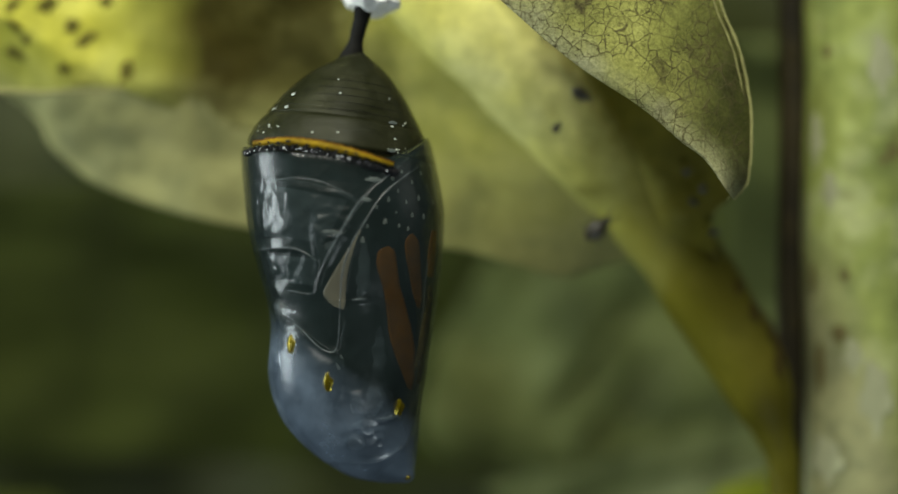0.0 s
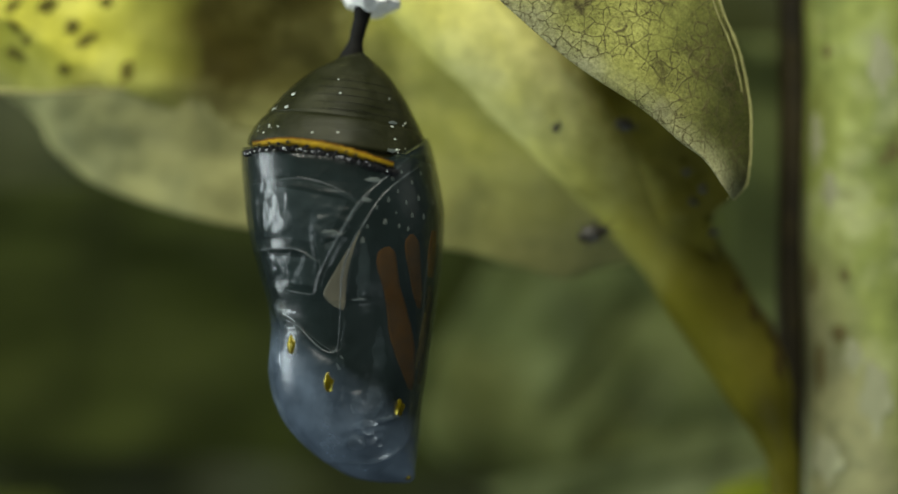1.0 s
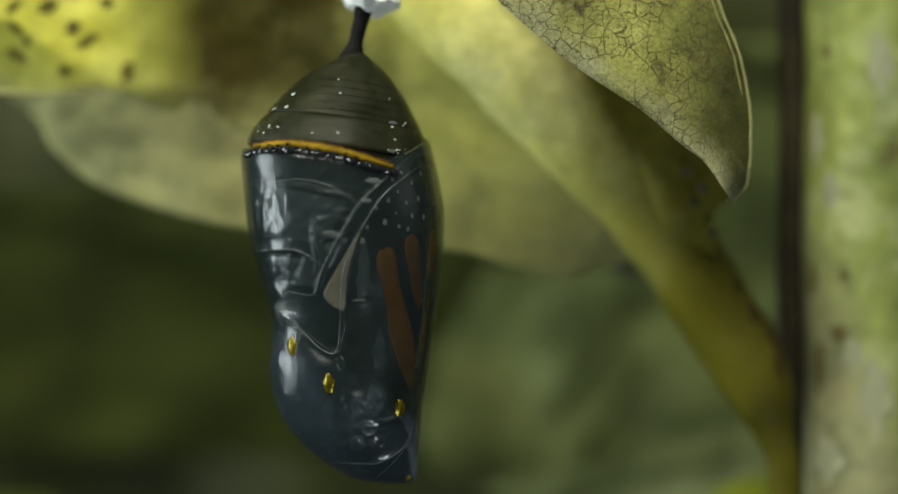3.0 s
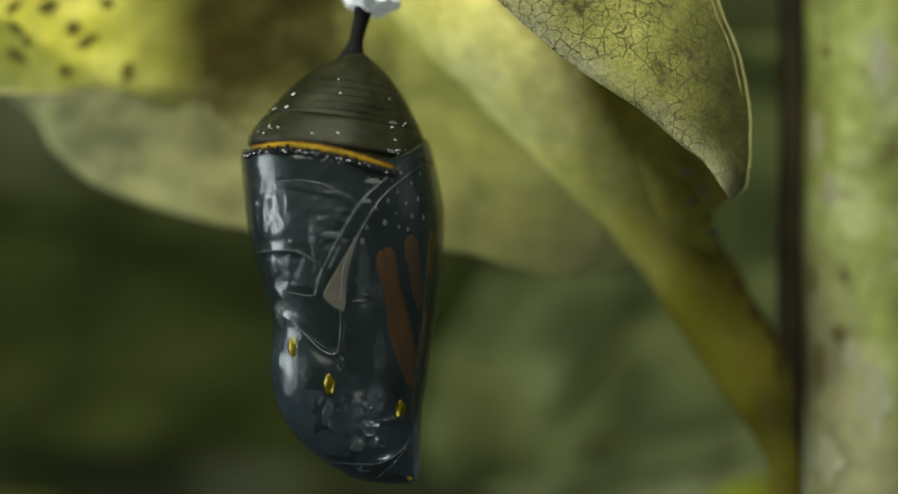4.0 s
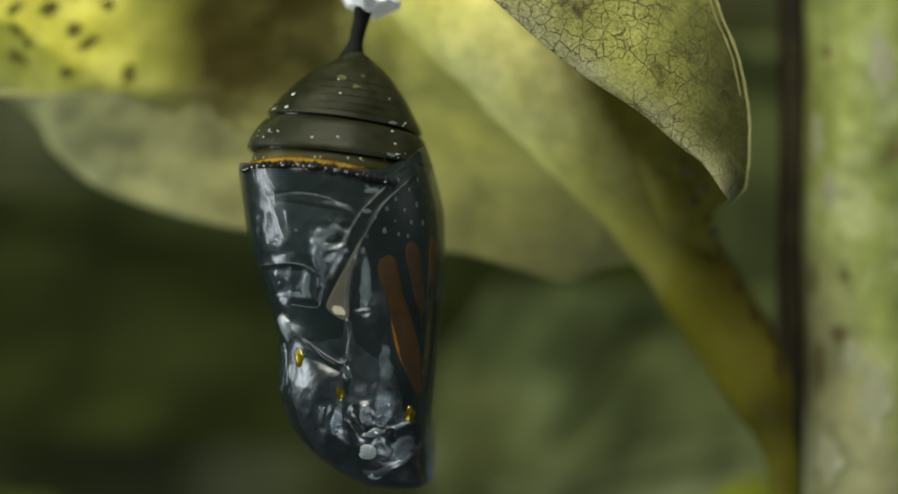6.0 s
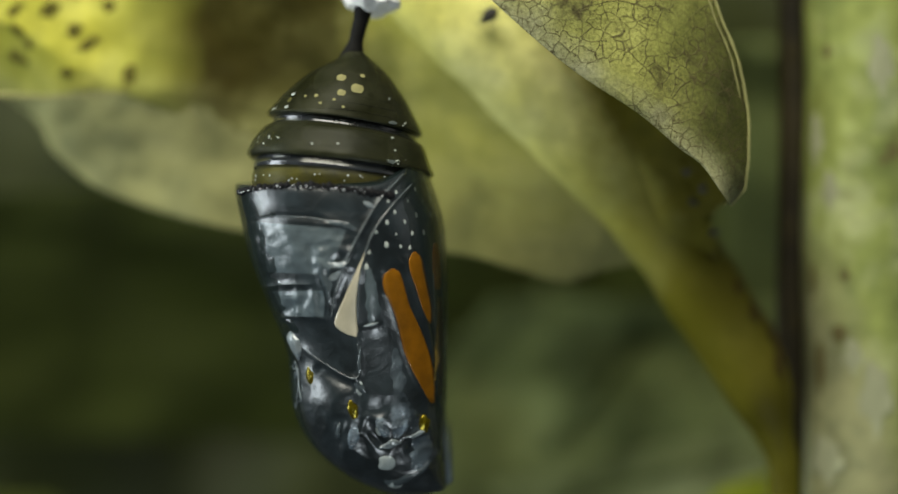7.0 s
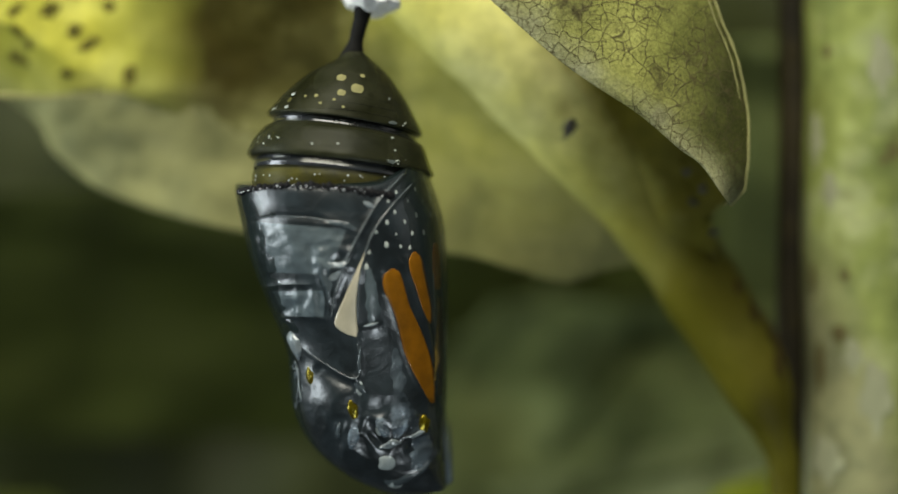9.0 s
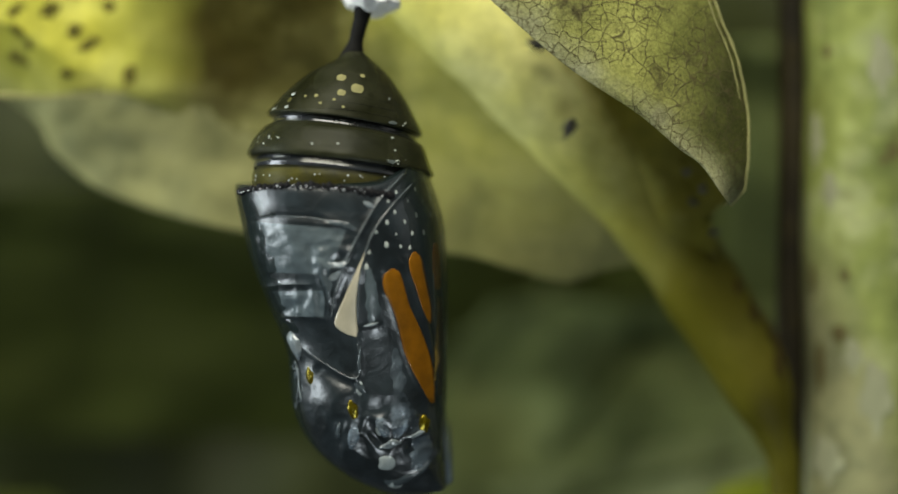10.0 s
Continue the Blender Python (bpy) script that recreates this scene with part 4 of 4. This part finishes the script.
for x, y, r in ((512, 164, 5), (500, 186, 4.5), (591, 138, 2.2), (594, 162, 2.2), (680, 172, 2)):
    stick("white_fleck", pale, cap_tree, x, y, (r, r * 0.8), cap, False, 0.3)
for x, y, r in ((470, 237, 2.5), (486, 240, 2), (460, 250, 2), (545, 250, 2), (590, 250, 2), (690, 262, 2.5), (685, 240, 3)):
    stick("white_fleck", spot, mid_tree, x, y, (r * 1.1, r * 0.6), ring_mid, False, 0.3)
bar = blob_mesh("pale_bar", BAR, 0.3, 8.0, 3)
for x, y, w in ((577, 405, (13, 4)), (652, 313, (13, 4)), (640, 348, (8, 3))):
    stick("pale_bar", bar, CASE_TREE, x, y, w, cuticle, False, 0.3)
# These two bars paint pale reflections onto the abdomen.
for ob, tree, x, y, w in ((cap, cap_tree, 686, 214, (9, 3)), (ring_mid, mid_tree, 684, 282, (8, 3))):
    stick("pale_bar", bar, tree, x, y, w, ob, False, 0.25)
# Clusters of white lumps stand in for highlights on the rings.
for ob, tree, x, y, n in ((cap, cap_tree, 486, 192, 6), (cap, cap_tree, 690, 222, 7), (ring_mid, mid_tree, 470, 243, 6), (ring_mid, mid_tree, 690, 282, 8)):
    for i in range(n):
        r = 0.8 + 1.2 * random.random() ** 2
        stick("white_fleck", spot, tree, x + random.uniform(-20, 20), y + random.uniform(-9, 9), (r * 1.3, r), ob, False, 0.4)
for i in range(16):
    x = 432 + 245 * random.random() ** 1.6
    stick("white_fleck", spot, low_tree, x, 303 + 14 * random.random(), (0.9 + 1.0 * random.random(),) * 2, ring_low, False, 0.5)

for i in range(5):
    y = 140 + 13 * i + 3 * noise.noise((i * 1.3, 4, 2))
    seam("crease", cap_tree, [(560 - 5 * i, y - 4), (610, y), (655 + 4 * i, y + 7 + i), (690 + 5 * i, y + 16 + i)], 0.5, DULL_BLACK, cap, False, 0.0)

# gold band along the upper rim of the case
bm = bmesh.new()
c = spline([(442, 256), *band[2:]], 60)
rings = []
for i, (x, y) in enumerate(c):
    h = 7.6 * (0.40 + 0.55 * math.sin(math.pi * (0.1 + 0.8 * i / 59))) * (1 + 0.2 * noise.noise((i * 0.5, 3, 1)))
    p = on_rim(x, y - 4, 0.1)
    bite = 1 - 0.55 * abs(math.sin(i * 0.62 + noise.noise((i * 0.2, 1, 4))))
    rings.append([p + Vector((0, 0.00022 * math.cos(a) - 0.0001, math.sin(a) * h * (bite if math.sin(a) < 0 else 1) / 28000)) for a in np.linspace(0, 2 * math.pi, 10, endpoint=False)])
skin(bm, rings)
gold_band = part("gold_band", bm, GOLD_BAND, chrysalis, "orange-gold band")
bm = bmesh.new()
tube(bm, [ring[2] + Vector((0, -0.00003, 0.00002)) for ring in rings], [0.00007 * (1 + 0.6 * noise.noise((i * 0.4, 6, 2))) for i in range(len(rings))], 8)
part("rust_rim", bm, RUST_RIM, gold_band, "rust-brown upper rim")
for i in range(14):
    p = rings[3 + 4 * i][random.choice((5, 6, 7))] + Vector((0, -0.00006, 0))
    shared("dark_speck", bead, gold_band, Matrix.Translation(p) @ Matrix.Diagonal((0.24 + 0.2 * random.random(), 0.1, 0.12 + 0.12 * random.random(), 1)))

# cremaster
bm = bmesh.new()
c = spline([(634, 10, 16), (632, 30, 15), (626, 52, 13), (621, 74, 13), (617, 92, 16), (612, 106, 24)], 24)
tube(bm, [here(x, y) for x, y, r in c], [r / 28000 * (1 + 0.35 * noise.noise((y / 25, 3, 2))) for x, y, r in c], 16)
part("cremaster", bm, DULL_BLACK, chrysalis, "black stalk gripping the silk")

# ---------------------------------------------------------------- aphids
def aphid(label="tiny dark aphid on the leaf"):
    ob = thing("aphid", at(975, 225, 4), label, "aphid", "aphids")
    bm = bmesh.new()
    bmesh.ops.create_icosphere(bm, subdivisions=3, radius=1.0)
    for v in bm.verts:
        k = 1 - 0.25 * max(0, v.co.z)
        v.co = Vector((v.co.x * 11 * k, v.co.y * 9 * k, v.co.z * 18)) / 28000
    part("abdomen", bm, APHID, ob)
    bm = bmesh.new()
    bmesh.ops.create_icosphere(bm, subdivisions=2, radius=5 / 28000)
    for v in bm.verts:
        v.co.z += 16 / 28000
    part("head", bm, APHID, ob)
    for side in (-1, 1):
        for k in (-1, 0, 1):
            bm = bmesh.new()
            tube(bm, [Vector((side * 6, 0, 5 * k)) / 28000, Vector((side * 13, -4, 8 * k)) / 28000, Vector((side * 17, 7, 12 * k)) / 28000], 1.0 / 28000, 5)
            part("leg", bm, APHID, ob)
        bm = bmesh.new()
        tube(bm, [Vector((side * 3, 0, 19)) / 28000, Vector((side * 7, -3, 30)) / 28000], 0.7 / 28000, 5)
        part("antenna", bm, APHID, ob)
    return ob


STRETCH = [(0.0, 0.0), (2.5, 0.03), (4.5, 0.07), (5.0, 0.09), (5.5, 0.15), (5.7, 0.20), (6.8, 1.0), (10.0, 1.0)]
PRESS = [(-0.28, 0.0), (-0.24, 0.04), (-0.10, 0.26), (-0.06, 0.36), (0.0, 0.58), (0.04, 0.68), (0.5, 0.25), (0.5, 0.25)]
DROOP = [(0.0, 0.0), (2.5, 0.27), (5.0, 0.5), (5.7, 0.62), (7.0, 0.92), (10.0, 1.0)]
PLAN = 1 / 28000


def crawl(ob, rows, depth):
    """rows: seconds, plan x, y, heading in degrees, and a depth where it differs."""
    walk(ob, [(t, Matrix.Translation(at(x, y, more[0] if more else depth)) @ pose(0, 0, 0, 0, a, 0)) for t, x, y, a, *more in rows])


def motions():
    walk(cuticle, [(t, swing(f)) for t, f in STRETCH])
    walk(body, [(t, swing(f, p, n)) for (t, f), (p, n) in zip(STRETCH, PRESS)])
    walk(milk, [(t, Matrix.Translation((0.5 * d / 1000, d / 1000, 0.2 * d / 1000))) for (t, f), d in zip(STRETCH, (0.0, 0.05, 0.27, 0.34, 0.45, 0.5, 0.7, 0.7))])
    walk(gold_band, [(t, Matrix.Translation((0, b / 1000, -0.5 * min(b, 0.5) / 1000)) @ swing(f)) for (t, f), b in zip(STRETCH, (0, 0.10, 0.26, 0.30, 0.34, 0.36, 2.6, 2.6))])
    for ob, swell in zip(gold_spots, (0.14, 0.40, 0.44)):
        rest = ob.matrix_basis.copy()
        walk(ob, [(t, Matrix.Translation((0, -swell * max(0.0, f - 0.2) / 800, 0)) @ rest) for t, f in STRETCH])
    walk(core, [(t, Matrix.Translation((0, -p / 1000, 0))) for (t, f), (p, n) in zip(STRETCH, PRESS)])
    up = Vector((0, 0, PLAN))
    for ob, lift in ((ring_mid, 19), (ring_low, 50)):
        walk(ob, [(t, Matrix.Translation(up * lift * (1 - f))) for t, f in STRETCH])
    walk(blade, [(t, Matrix.Translation((4 * PLAN * f, 0, -9 * PLAN * f))) for t, f in DROOP])
    # Tilt and sink turn both back leaves from the lamps, imitating fading light.
    for ob, begin, end, sink in ((green_leaf, 6, 15, 0), (dimming_leaf, -6, 20, 6)):
        rest = ob.location.copy()
        walk(ob, [(t, Matrix.Translation(rest - Vector((0, 0, sink * f / 1000))) @ pose(0, 0, 0, begin + (end - begin) * f, 0, 0)) for t, f in ((0, 0.0), (2.5, 0.2), (5.5, 0.6), (7.0, 0.95), (10, 1.0))])
    walk(lobe, [(t, Matrix.Translation((-5 * PLAN * f, 0, -11 * PLAN * f))) for t, f in DROOP])
    rest = spotted_leaf.location.copy()
    walk(spotted_leaf, [(t, Matrix.Translation(rest + Vector((5 * PLAN * f, 0, -9 * PLAN * f)))) for t, f in DROOP])
    crawl(aphids[0], [(0, 1042, 400, 50), (0.7, 1042, 400, 50), (0.9, 1034, 407, 70), (1.2, 1036, 408, 75), (1.5, 1090, 470, 130, 19), (10, 1090, 300, 130, 24)], 5.6)
    crawl(aphids[5], [(0, 972, 223, 30), (1.2, 972, 222, 30), (1.5, 1060, 110, 60), (10, 1060, 100, 60)], 4.6)
    crawl(aphids[1], [(0, 1075, 110, 160), (8.5, 1080, 130, 200), (8.8, 995, 222, 205), (10, 995, 222, 205)], 4.6)
    crawl(aphids[2], [(0, 1014, 164, 120), (0.3, 1075, 190, 110), (0.6, 1091, 218, 100), (1.2, 1091, 218, 100), (1.5, 1120, 170, 60), (1.8, 1091, 208, 100), (1.9, 1130, 170, 110), (2.0, 1130, 170, 130), (2.1, 1110, 240, 140),
                      (2.4, 1142, 287, 140), (2.7, 1170, 190, 40), (10, 1180, 150, 40)], 4.8)
    crawl(aphids[3], [(0, 960, 60, -60), (0.2, 955, 60, -60), (0.3, 882, 113, -50), (0.4, 960, 70, -40), (0.5, 920, -20, -30), (0.6, 846, 25, -20), (0.7, 830, -70, 0), (1.8, 850, -60, 160), (2.0, 870, -50, 160), (2.1, 870, 55, 160), (2.2, 875, -50, 100), (2.4, 880, -50, 20),
                      (6.5, 880, -50, 180), (6.8, 855, 26, 230), (7.5, 855, 26, 230), (7.6, 812, 3, 260), (7.9, 790, -60, 330), (10, 790, -70, 330)], 4.4)
    crawl(aphids[4], [(0, 1010, 60, 0), (1.8, 1010, 60, 230), (2.0, 1010, 70, 225), (2.1, 912, 177, 215), (2.2, 1010, 80, 150), (2.4, 1010, 80, 70), (7.5, 1000, 80, 240), (7.8, 882, 117, 210), (8.2, 882, 117, 210), (8.4, 897, 150, 180),
                      (8.6, 1010, 90, 60), (9.2, 1010, 90, 250), (9.5, 942, 85, 280), (9.6, 1045, 172, 250), (9.7, 1010, 100, 280), (9.8, 942, 78, 280), (10, 940, 76, 280)], 4.4)


aphids = [aphid() for i in range(6)]
aphids[0].scale = (1.5, 1.5, 1.5)
aphids[5].scale = (0.6, 0.6, 0.6)
for x, y, a in ((1227, 330, 20), (1246, 405, 80), (1210, 352, 120), (1200, 300, 60)):
    aphid("tiny dark aphid sitting on the leaf base").matrix_basis = Matrix.Translation(at(x, y, 5.2)) @ pose(0, 0, 0, 0, a, 0) @ Matrix.Scale(0.55, 4)
motions()
